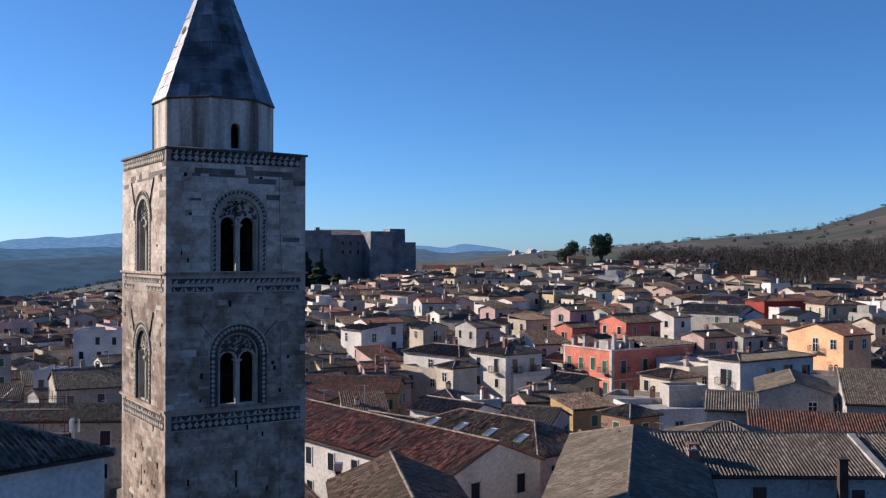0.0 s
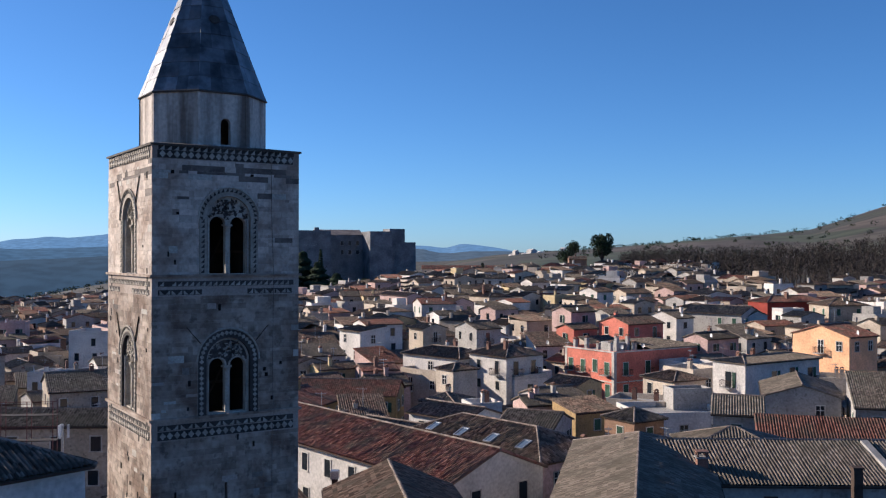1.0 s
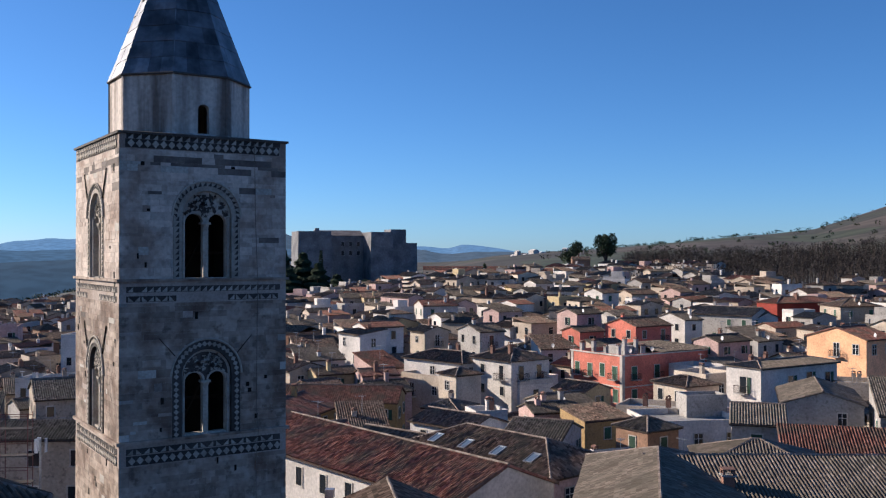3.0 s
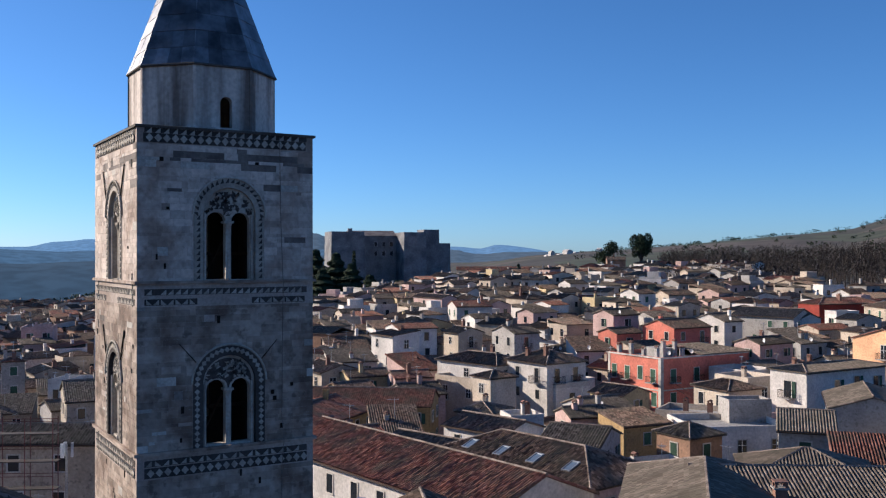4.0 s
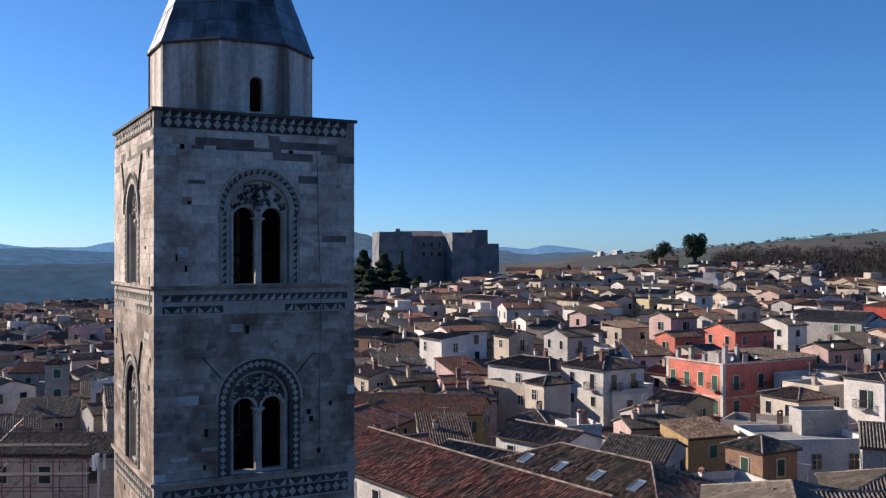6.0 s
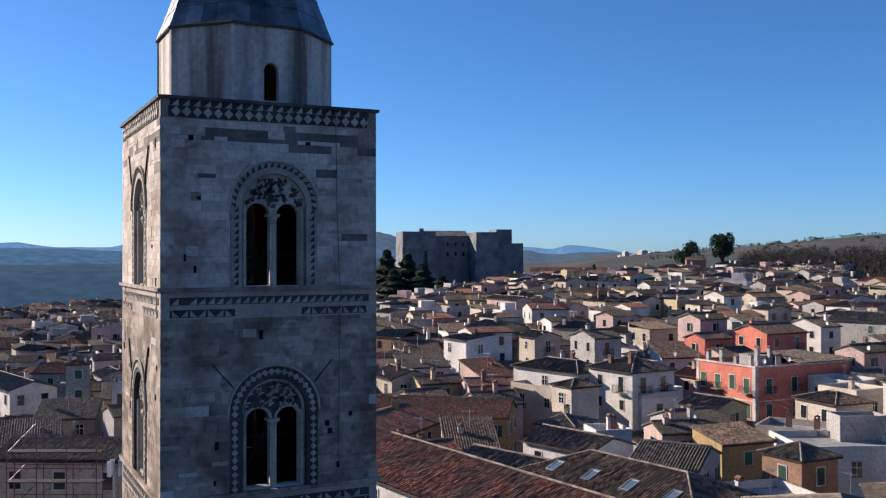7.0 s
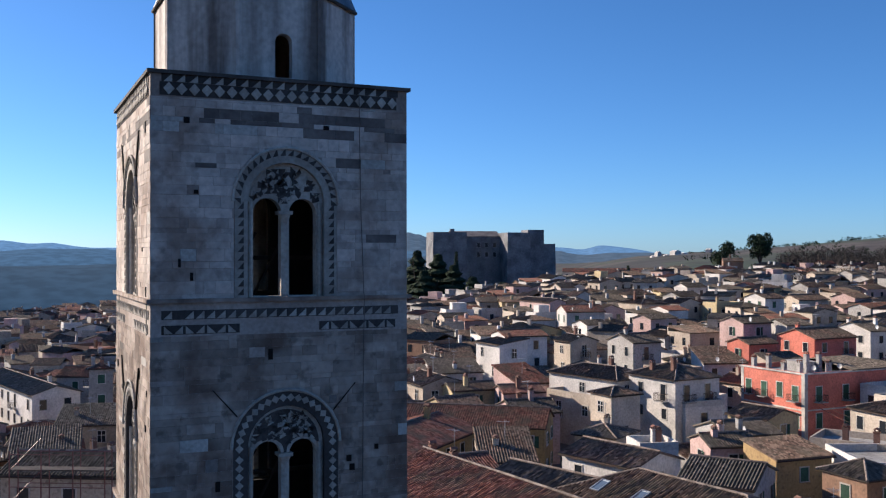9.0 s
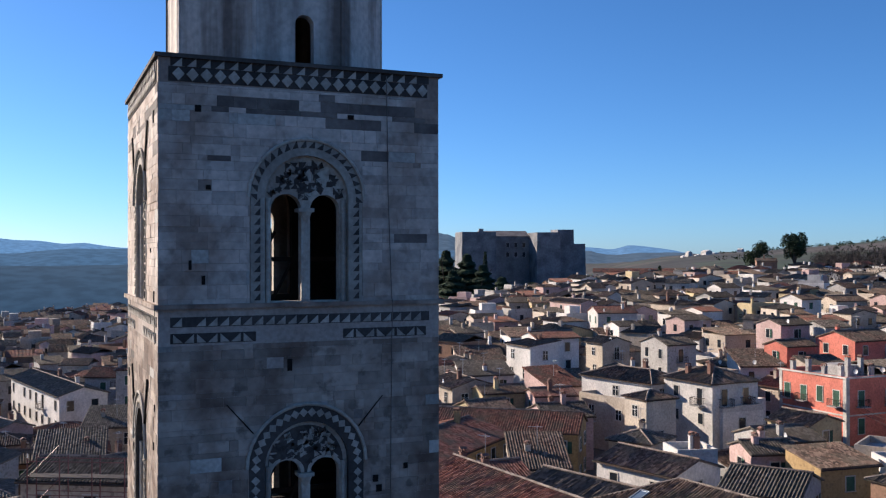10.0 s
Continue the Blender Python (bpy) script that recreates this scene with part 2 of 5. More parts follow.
def height(x, y):
    """Hill-town ridge, falling to a valley on one side and rising to bare hills on the other."""
    r = math.hypot(x, y)
    z = 6.0
    dip = min(1.0, max(0.0, (-x - 30) / 70))
    z -= 4.5 * dip * dip * (3 - 2 * dip)
    fall = min(1.0, max(0.0, (-x - 130 - 0.25 * max(y, 0)) / 260))
    z -= 46 * fall * fall * (3 - 2 * fall)
    climb = min(1.0, max(0.0, (y - 130) / 300)) * min(1.0, max(0.0, (x + 190 + 0.1 * y) / 110))
    z += (6.0 + 7.5 * min(1.0, max(0.0, (x + 75) / 110))) * climb * climb * (3 - 2 * climb)
    far = min(1.0, max(0.0, (y - 520) / 500))
    side = min(1.0, max(0.0, (x + 260) / 300))
    z += far * side * (8 + 8 * noise.noise(Vector((x / 420, y / 420, 3.1))))
    az = math.degrees(math.atan2(x, max(y, 1e-3))) if y > 0 else 60.0
    crest = 0.0
    for (a0, h0), (a1, h1) in zip(CREST, CREST[1:]):
        if a0 <= az < a1:
            crest = h0 + (h1 - h0) * (az - a0) / (a1 - a0)
    ramp = min(1.0, max(0.0, (r - 430) / 900))
    z += crest * ramp ** 1.3
    if r > 700:
        z += min(1, (r - 700) / 900) * 7 * noise.noise(Vector((x / 130, y / 130, 7)))
    d = math.hypot(x + 72, (y - 490) * 1.1)
    z += 3 * max(0.0, 1 - d / 95)
    return z


def field_surface():
    m = bpy.data.materials.new("fields_and_streets")
    m.use_nodes = True
    N, L = m.node_tree.nodes, m.node_tree.links.new
    geo = N.new("ShaderNodeNewGeometry")
    vor = N.new("ShaderNodeTexVoronoi")
    vor.inputs["Scale"].default_value = 0.009
    L(geo.outputs["Position"], vor.inputs["Vector"])
    sep = N.new("ShaderNodeSeparateColor")
    L(vor.outputs["Color"], sep.inputs[0])
    ramp = N.new("ShaderNodeValToRGB")
    e = ramp.color_ramp.elements
    e[0].color, e[1].color = (0.036, 0.031, 0.026, 1), (0.056, 0.045, 0.037, 1)
    for p, c in ((0.3, (0.034, 0.036, 0.025, 1)), (0.55, (0.08, 0.064, 0.052, 1)), (0.75, (0.03, 0.048, 0.02, 1))):
        e.new(p).color = c
    L(sep.outputs[0], ramp.inputs[0])
    n1 = N.new("ShaderNodeTexNoise")
    n1.inputs["Scale"].default_value, n1.inputs["Detail"].default_value = 0.03, 9
    L(geo.outputs["Position"], n1.inputs["Vector"])
    sc = N.new("ShaderNodeValToRGB")
    sc.color_ramp.elements[0].position, sc.color_ramp.elements[1].position = 0.42, 0.56
    sc.color_ramp.elements[0].color, sc.color_ramp.elements[1].color = (0.045, 0.045, 0.03, 1), (1, 1, 1, 1)
    L(n1.outputs[0], sc.inputs[0])
    mul = N.new("ShaderNodeMixRGB")
    mul.blend_type = "MULTIPLY"
    mul.inputs[0].default_value = 0.5
    L(ramp.outputs[0], mul.inputs[1])
    L(sc.outputs[0], mul.inputs[2])
    # streets and yards close by
    sx = N.new("ShaderNodeVectorMath")
    sx.operation = "LENGTH"
    L(geo.outputs["Position"], sx.inputs[0])
    mr = N.new("ShaderNodeMapRange")
    mr.inputs[1].default_value, mr.inputs[2].default_value = 440, 520
    L(sx.outputs["Value"], mr.inputs[0])
    n2 = N.new("ShaderNodeTexNoise")
    n2.inputs["Scale"].default_value, n2.inputs["Detail"].default_value = 1.5, 8
    L(geo.outputs["Position"], n2.inputs["Vector"])
    st = N.new("ShaderNodeValToRGB")
    st.color_ramp.elements[0].color, st.color_ramp.elements[1].color = (0.045, 0.042, 0.04, 1), (0.11, 0.1, 0.092, 1)
    L(n2.outputs[0], st.inputs[0])
    mx = N.new("ShaderNodeMixRGB")
    L(mr.outputs[0], mx.inputs[0])
    L(st.outputs[0], mx.inputs[1])
    L(mul.outputs[0], mx.inputs[2])
    L(mx.outputs[0], N["Principled BSDF"].inputs["Base Color"])
    N["Principled BSDF"].inputs["Roughness"].default_value = 0.95
    return m


def make_ground():
    g = Geo()
    radii = [0.0] + [12 * 1.085 ** k for k in range(74)]
    n = 220
    g.v.append((0, 0, height(0, 0)))
    for r in radii[1:]:
        for k in range(n):
            a = 2 * math.pi * k / n
            x, y = r * math.cos(a), r * math.sin(a)
            g.v.append((x, y, height(x, y)))
    for k in range(n):
        g.f.append((0, 1 + k, 1 + (k + 1) % n))
    for i in range(len(radii) - 2):
        a, b = 1 + i * n, 1 + (i + 1) * n
        for k in range(n):
            q = (k + 1) % n
            g.f.append((a + k, b + k, b + q, a + q))
    me = g.mesh("ground", field_surface())
    for p in me.polygons:
        p.use_smooth = True
    tagged(new("ground", me), "town streets giving way to brown winter fields", "ground", kind="structure")


make_ground()


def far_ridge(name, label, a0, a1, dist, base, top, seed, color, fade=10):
    """A distant ridge line; its blue haze is painted on as its own glow."""
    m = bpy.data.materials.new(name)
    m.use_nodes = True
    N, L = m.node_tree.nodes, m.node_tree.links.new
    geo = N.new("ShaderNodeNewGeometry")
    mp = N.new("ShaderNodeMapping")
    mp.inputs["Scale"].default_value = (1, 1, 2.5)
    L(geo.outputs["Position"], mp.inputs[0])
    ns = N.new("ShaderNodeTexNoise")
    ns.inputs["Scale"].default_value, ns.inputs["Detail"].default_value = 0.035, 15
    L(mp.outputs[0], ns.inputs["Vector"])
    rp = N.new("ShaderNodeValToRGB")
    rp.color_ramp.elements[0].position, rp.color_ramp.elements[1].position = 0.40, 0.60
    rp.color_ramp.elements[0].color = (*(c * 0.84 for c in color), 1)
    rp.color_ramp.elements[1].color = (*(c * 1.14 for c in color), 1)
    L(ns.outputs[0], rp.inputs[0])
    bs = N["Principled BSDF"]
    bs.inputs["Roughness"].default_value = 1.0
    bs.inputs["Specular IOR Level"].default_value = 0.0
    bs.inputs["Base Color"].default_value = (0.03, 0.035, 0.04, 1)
    # the haze colour is emitted, though the ridge is no light source
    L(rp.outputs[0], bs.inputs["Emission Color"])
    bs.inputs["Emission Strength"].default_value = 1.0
    g = Geo()
    n, rows = 160, 8
    for j in range(rows + 1):
        for k in range(n + 1):
            a = radians(a0 + (a1 - a0) * k / n)
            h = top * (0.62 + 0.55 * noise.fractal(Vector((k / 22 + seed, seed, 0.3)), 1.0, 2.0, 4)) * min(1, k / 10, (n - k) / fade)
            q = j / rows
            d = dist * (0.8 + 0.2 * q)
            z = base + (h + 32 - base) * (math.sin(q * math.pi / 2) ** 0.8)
            g.v.append((d * math.sin(a), d * math.cos(a), z))
    for j in range(rows):
        for k in range(n):
            i = j * (n + 1) + k
            g.f.append((i, i + 1, i + n + 2, i + n + 1))
    me = g.mesh(name, m)
    for p in me.polygons:
        p.use_smooth = True
    tagged(new(name, me), label, "hills", kind="structure")


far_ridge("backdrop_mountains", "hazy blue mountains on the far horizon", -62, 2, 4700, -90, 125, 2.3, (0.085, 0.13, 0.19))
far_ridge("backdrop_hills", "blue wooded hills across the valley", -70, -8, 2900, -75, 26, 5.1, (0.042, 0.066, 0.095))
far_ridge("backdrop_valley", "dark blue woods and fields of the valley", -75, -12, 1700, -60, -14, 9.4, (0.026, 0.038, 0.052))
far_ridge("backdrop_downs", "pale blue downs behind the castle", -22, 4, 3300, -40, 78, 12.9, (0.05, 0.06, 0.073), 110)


# ---- bell tower ----
T_W, T_D = 7.75, 8.4
tower = new("bell_tower")
tower.matrix_world = pose(-15.6, 45.93, 0, 0, 0, 36)
tagged(tower, "medieval limestone bell tower with inlaid bands and a lead spire", "tower")
TOP, MID, LOW = 37.38, 30.92, 23.85


def side_matrix(k):
    """Face k of the tower: x along the face, y inwards, z up. 0 front, 1 left side, 2 back, 3 right side."""
    if k == 0:
        return Matrix.Identity(4), T_W
    if k == 1:
        return pose(0, T_D, 0, 0, 0, -90), T_D
    if k == 2:
        return pose(T_W, T_D, 0, 0, 0, 180), T_W
    return pose(T_W, 0, 0, 0, 0, 90), T_D


def window_spec(length):
    c = length / 2 + 0.02
    return ((c, 1.54, MID + 0.05, 33.84, 0), (c, 1.58, LOW + 0.1, 26.66, 1))


rng = random.Random(11)
diamond = Geo()
diamond.prism([(-0.155, 0), (0, -0.175), (0.155, 0), (0, 0.175)], -0.02, 0.02)
diamond_me = diamond.mesh("diamond_tile", PALE)
tri = Geo()
tri.prism([(0, 0), (0.24, 0), (0.24, 0.22)], -0.015, 0.02)
tri_me = tri.mesh("triangle_tile", PALE)
tooth = Geo()
tooth.prism([(-0.085, 0), (0.085, 0), (0.085, 0.20)], -0.018, 0.02)
tooth_me = tooth.mesh("dark_tooth", LAVA)
small_d = Geo()
small_d.prism([(-0.12, 0), (0, -0.12), (0.12, 0), (0, 0.12)], -0.02, 0.02)
small_me = small_d.mesh("pale_lozenge", PALE)
chip = Geo()
chip.prism([(-0.1, -0.07), (0.1, -0.07), (0.05, 0.09)], -0.014, 0.02)
chip_me = (chip.mesh("dark_chip", LAVA), chip.mesh("pale_chip", PALE))


def chain_mesh(name, material, pts, r, n=6):
    """A bead swept along a line of points, as one skin."""
    g = Geo()
    for k, p in enumerate(pts):
        w = (pts[min(k + 1, len(pts) - 1)] - pts[max(k - 1, 0)]).normalized()
        s = w.cross(Vector((0.02, 0.91, 0.4))).normalized()
        t = w.cross(s)
        g.v.extend(tuple(p + (s * math.cos(q * 2 * math.pi / n) + t * math.sin(q * 2 * math.pi / n)) * r) for q in range(n))
    for k in range(len(pts) - 1):
        g.f.extend((k * n + q, k * n + (q + 1) % n, (k + 1) * n + (q + 1) % n, (k + 1) * n + q) for q in range(n))
    g.f.append(tuple(range(n - 1, -1, -1)))
    g.f.append(tuple(range((len(pts) - 1) * n, len(pts) * n)))
    return g.mesh(name, material)


def belfry_window(k, m, c, half, z0, spring, style):
    """Twin-light window in a round-headed, inlaid surround."""
    win = piece("twin_window", chain_mesh("hood", PALE, [Vector((c + (half + 0.06) * math.cos(math.pi * q / 16), -0.05, spring + (half + 0.06) * math.sin(math.pi * q / 16))) for q in range(17)], 0.05), tower, m, "round-arched twin-light window with black and white inlay")
    inner = 1.16
    g = Geo()
    pierced(g, arch(c, half, z0, spring, 18), [arch(c, inner, z0 + 0.001, spring, 16)], -0.035, 0.3)
    piece("surround", g.mesh("surround", PALE if style == 0 else LAVA), win)
    lights = [arch(c - 0.54, 0.42, z0 + 0.1, spring - 0.30, 12), arch(c + 0.54, 0.42, z0 + 0.1, spring - 0.30, 12)]
    g = Geo()
    pierced(g, arch(c, inner, z0, spring, 16), lights, 0.16, 0.5)
    piece("tracery", g.mesh("tracery", PALE), win)
    if style:
        g = Geo()
        pierced(g, arch(c, inner - 0.12, spring - 0.25, spring, 16), [arch(c - 0.54, 0.5, spring - 0.249, spring - 0.2, 10, 0.4), arch(c + 0.54, 0.5, spring - 0.249, spring - 0.2, 10, 0.4)], 0.148, 0.17)
        piece("tympanum", g.mesh("tympanum", LAVA), win, label="dark inlaid tympanum")
    g = Geo()
    zc = spring - 0.62
    g.tube((c, 0.22, z0 + 0.08), (c, 0.22, zc), 0.085, 0.075, 12)
    piece("colonnette", g.mesh("colonnette", PALE), win, label="slender pale stone column")
    g = Geo()
    g.tube((c, 0.22, zc), (c, 0.22, zc + 0.26), 0.08, 0.19, 10)
    g.box(c - 0.22, 0.08, zc + 0.26, c + 0.22, 0.52, zc + 0.36)
    piece("capital", g.mesh("capital", PALE), win)
    g = Geo()
    g.tube((c, 0.22, z0), (c, 0.22, z0 + 0.14), 0.15, 0.1, 10)
    piece("base", g.mesh("base", PALE), win)
    for s in (-1, 1):
        g = Geo()
        g.tube((c + s * 1.05, 0.14, z0), (c + s * 1.05, 0.14, spring), 0.08, 0.08, 8)
        piece("jamb_shaft", g.mesh("jamb_shaft", PALE), win)
    if k > 1:
        return
    # inlay round the jambs and the head
    rad = half - 0.17
    spots = []
    steps = int((spring - z0) / 0.25)
    for q in range(steps):
        z = z0 + 0.14 + q * 0.25
        spots += [(c - rad, z, 0), (c + rad, z, 0)]
    turns = 19
    for q in range(turns + 1):
        a = math.pi * q / turns
        spots.append((c + rad * math.cos(a), spring + rad * math.sin(a), math.degrees(a) - 90))
    for x, z, rot in spots:
        piece("inlay", tooth_me if style == 0 else small_me, win, Matrix.Translation((x, -0.038, z)) @ pose(0, 0, 0, 0, -rot if abs(rot) > 0.1 else 0, 0))
    # the tympanum's mosaic of chips
    q = 0
    while q < 105:
        x, z = rng.uniform(-1.0, 1.0), rng.uniform(0.0, 1.05)
        if x * x + z * z > 1.02 or (abs(abs(x) - 0.54) ** 2 + (z + 0.3) ** 2) < 0.52 ** 2:
            continue
        q += 1
        piece("mosaic_chip", chip_me[q % 2] if style else chip_me[0 if q % 4 else 1], win, Matrix.Translation((c + x, 0.15 if not style else 0.14, spring + z)) @ pose(0, 0, 0, 0, rng.choice((0, 90, 180, 45, 200)), 0))


walls = []
for k in range(4):
    m, ln = side_matrix(k)
    g = Geo()
    holes = [arch(c, h - 0.04, z0, sp, 18) for c, h, z0, sp, st in window_spec(ln)]
    if k < 2:
        holes.append([(ln / 2 - 0.16, 19.5), (ln / 2 - 0.02, 19.5), (ln / 2 - 0.02, 20.5), (ln / 2 - 0.16, 20.5)])
    trim = 0.9 if k in (1, 3) else 0.0
    pierced(g, [(trim, 4), (ln - trim, 4), (ln - trim, TOP), (trim, TOP)], holes, 0.0, 0.62)
    walls.append(piece("wall", g.mesh("wall", MORTAR), tower, m))
    # inner leaf in a near-black that paints the shade of the belfry
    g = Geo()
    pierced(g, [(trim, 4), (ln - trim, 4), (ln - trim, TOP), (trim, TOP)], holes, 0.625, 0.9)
    piece("inner_leaf", g.mesh("inner_leaf", INNER_SHADE), walls[-1], label="soot-dark inner face of the wall")
    for spec in window_spec(ln):
        belfry_window(k, m, *spec)
# unseen floors added inside, so that no light falls right down the shaft
for z in (MID - 1.2, LOW - 1.2, 36.9):
    solid("floor_deck", [(0.95, 0.95, z - 0.2, T_W - 0.95, T_D - 0.95, z)], DARKWOOD, tower)
# bell frame seen through the lights
for z in (MID, LOW):
    g = Geo()
    g.box(1.0, 3.6, z + 1.2, 6.5, 3.74, z + 1.34)
    frame_beam = piece("bell_frame", g.mesh("bell_frame", DARKWOOD), tower, label="dark timber bell frame")
    for x in (2.6, 3.6):
        solid("post", [(x, 3.45, z - 1.2, x + 0.12, 3.57, z + 2.2)], DARKWOOD, frame_beam)
        g = Geo()
        g.tube((x, 3.4, z - 0.2), (x + 1.2, 3.4, z + 2.1), 0.05, 0.05)
        piece("brace", g.mesh("brace", DARKWOOD), frame_beam)

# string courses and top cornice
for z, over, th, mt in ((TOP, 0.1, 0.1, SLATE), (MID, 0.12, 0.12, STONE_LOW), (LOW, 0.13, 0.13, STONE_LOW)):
    g = Geo()
    g.box(-over, -over, z, T_W + over, 0.0, z + th)
    g.box(-over, T_D, z, T_W + over, T_D + over, z + th)
    g.box(-over, 0, z, 0.0, T_D, z + th)
    g.box(T_W, 0, z, T_W + over, T_D, z + th)
    piece("cornice", g.mesh("cornice", mt), tower, label="thin projecting stone string course")
g = Geo()
for a, b in (((-0.1, -0.1), (T_W + 0.1, -0.1)), ((T_W + 0.1, -0.1), (T_W + 0.1, T_D + 0.1)), ((T_W + 0.1, T_D + 0.1), (-0.1, T_D + 0.1)), ((-0.1, T_D + 0.1), (-0.1, -0.1))):
    g.poly([(*a, TOP + 0.105), (*b, TOP + 0.105), (T_W / 2, T_D / 2, TOP + 0.7)])
piece("tower_cap", g.mesh("tower_cap", SLATE), tower, label="sloping slab roof at the drum's foot")

# inlaid bands on the two faces
for k in (0, 1):
    m, ln = side_matrix(k)
    for z, bx0, bx1, hh in ((36.97, 0.25, ln - 0.35, 0.19), (23.13, 0.3, ln - 0.3, 0.21)):
        g = Geo()
        g.box(bx0, -0.02, z - hh, bx1, 0.01, z + hh)
        band = piece("inlay_band", g.mesh("inlay_band", LAVA), tower, m, "dark stone band with pale diamonds")
        n = int((bx1 - bx0 - 0.2) / 0.335)
        for q in range(n):
            piece("diamond_tile", diamond_me, band, Matrix.Translation((bx0 + 0.25 + q * (bx1 - bx0 - 0.4) / (n - 1), -0.03, z)))
    for z, pitch, gaps in ((37.275, 0.36, ()), (30.58, 0.3, ()), (23.52, 0.36, ()), (30.16, 0.3, ((2.5, 4.9),))):
        segs = [(0.3, ln - 0.3)] if not gaps else [(0.3, gaps[0][0]), (gaps[0][1], ln - 0.4)]
        for a, b in segs:
            g = Geo()
            g.box(a, -0.016, z - (0.105 if z > 37 else 0.13), b, 0.01, z + (0.1 if z > 37 else 0.13))
            band = piece("inlay_band", g.mesh("inlay_band", LAVA), tower, m, "dark stone band with pale triangles")
            x = a + 0.05
            while x < b - 0.26:
                flip = z < 30.3 and int(x / pitch) % 2
                piece("triangle_tile", tri_me, band, Matrix.Translation((x + (0.26 if flip else 0), -0.022, z - 0.11)) @ Matrix.Diagonal((-1 if flip else 1, 1, 1, 1)))
                x += pitch * (1 if rng.random() > 0.06 else 2)

# octagonal drum and its arched door
DR = 3.07
cx, cy = T_W / 2 + 0.1, T_D / 2
drum = piece("drum", chain_mesh("drum_foot", RENDERED, [Vector((cx + DR * 1.09 * math.cos(radians(22.5 + 45 * q)), cy + DR * 1.09 * math.sin(radians(22.5 + 45 * q)), TOP + 0.25)) for q in range(9)], 0.09), tower, label="weathered octagonal rendered drum under the spire")
side = 2 * DR * math.tan(radians(22.5))
D0, D1 = TOP + 0.1, 40.42
for q in range(8):
    g = Geo()
    holes = [arch(side / 2 + 0.15, 0.27, D0 + 0.25, D0 + 1.35, 10)] if q in (0, 4) else []
    pierced(g, [(0, D0), (side, D0), (side, D1), (0, D1)], holes, 0, 0.35)
    a = 45 * q
    piece("drum_wall", g.mesh("drum_wall", RENDERED), drum, Matrix.Translation((cx, cy, 0)) @ pose(0, 0, 0, 0, 0, a) @ Matrix.Translation((-side / 2, -DR, 0)))
    # pilaster strip at the edge
    g = Geo()
    g.box(-0.06, -0.03, D0, 0.06, 0.05, D1)
    piece("edge_strip", g.mesh("edge_strip", RENDERED), drum, Matrix.Translation((cx, cy, 0)) @ pose(0, 0, 0, 0, 0, a + 22.5) @ Matrix.Translation((0, -DR / math.cos(radians(22.5)), 0)))

# spire of lead sheets
S0, S1 = D1 + 0.02, 49.3
SR = DR / math.cos(radians(22.5)) + 0.07
spire = piece("spire", chain_mesh("spire_eave", SLATE, [Vector((cx + SR * math.cos(radians(22.5 + 45 * q)), cy + SR * math.sin(radians(22.5 + 45 * q)), S0)) for q in range(9)], 0.06), tower, label="eight-sided spire of weathered lead sheets")
for q in range(8):
    a0, a1 = radians(22.5 + 45 * q), radians(67.5 + 45 * q)
    rows = 11
    for j in range(rows):
        t0, t1 = j / rows, (j + 1) / rows
        cols = max(1, int(4 * (1 - t0) + 0.5))
        for i in range(cols):
            g = Geo()
            quad = []
            off = rng.uniform(0.0, 0.02)
            for t, s, e in ((t0, i / cols, 0.025), (t0, (i + 1) / cols, 0.025), (t1 + 0.002, (i + 1) / cols, 0), (t1 + 0.002, i / cols, 0)):
                r = SR * (1 - t) + e + off
                ax, ay = r * math.cos(a0), r * math.sin(a0)
                bx, by = r * math.cos(a1), r * math.sin(a1)
                quad.append(Vector((cx + ax + (bx - ax) * s, cy + ay + (by - ay) * s, S0 + (S1 - S0) * t)))
            n = (quad[1] - quad[0]).cross(quad[3] - quad[0]).normalized() * 0.03
            g.poly(quad)
            g.poly([quad[1], quad[0], quad[0] - n, quad[1] - n])
            g.poly([quad[2], quad[1], quad[1] - n, quad[2] - n])
            g.poly([quad[0], quad[3], quad[3] - n, quad[0] - n])
            piece("lead_sheet", g.mesh("lead_sheet", LEAD), spire)
    mid_a = (a0 + a1) / 2
    g = Geo()
    g.tube((cx + SR * math.cos(a0), cy + SR * math.sin(a0), S0), (cx, cy, S1), 0.022, 0.015, 6)
    piece("lead_roll", g.mesh("lead_roll", LEAD), spire)
    if q % 2 == 1:
        t = 0.46
        r = SR * (1 - t) * math.cos(radians(22.5))
        # solid plug; its dark colour stands for the shade of an opening
        g = Geo()
        ring = [(0.30 * math.cos(2 * math.pi * e / 12), 0.24 * math.sin(2 * math.pi * e / 12)) for e in range(12)]
        g.prism(ring, -0.06, 0.25)
        mm = Matrix.Translation((cx + r * math.cos(mid_a), cy + r * math.sin(mid_a), S0 + (S1 - S0) * t)) @ pose(0, 0, 0, 0, 0, math.degrees(mid_a) + 90) @ pose(0, 0, 0, -18, 0, 0)
        piece("spire_vent", g.mesh("spire_vent", LAVA), spire, mm, "oval dark opening in the lead")
g = Geo()
g.tube((cx, cy, S1 - 0.3), (cx, cy, S1 + 1.2), 0.08, 0.03)
piece("finial", g.mesh("finial", METAL), spire)

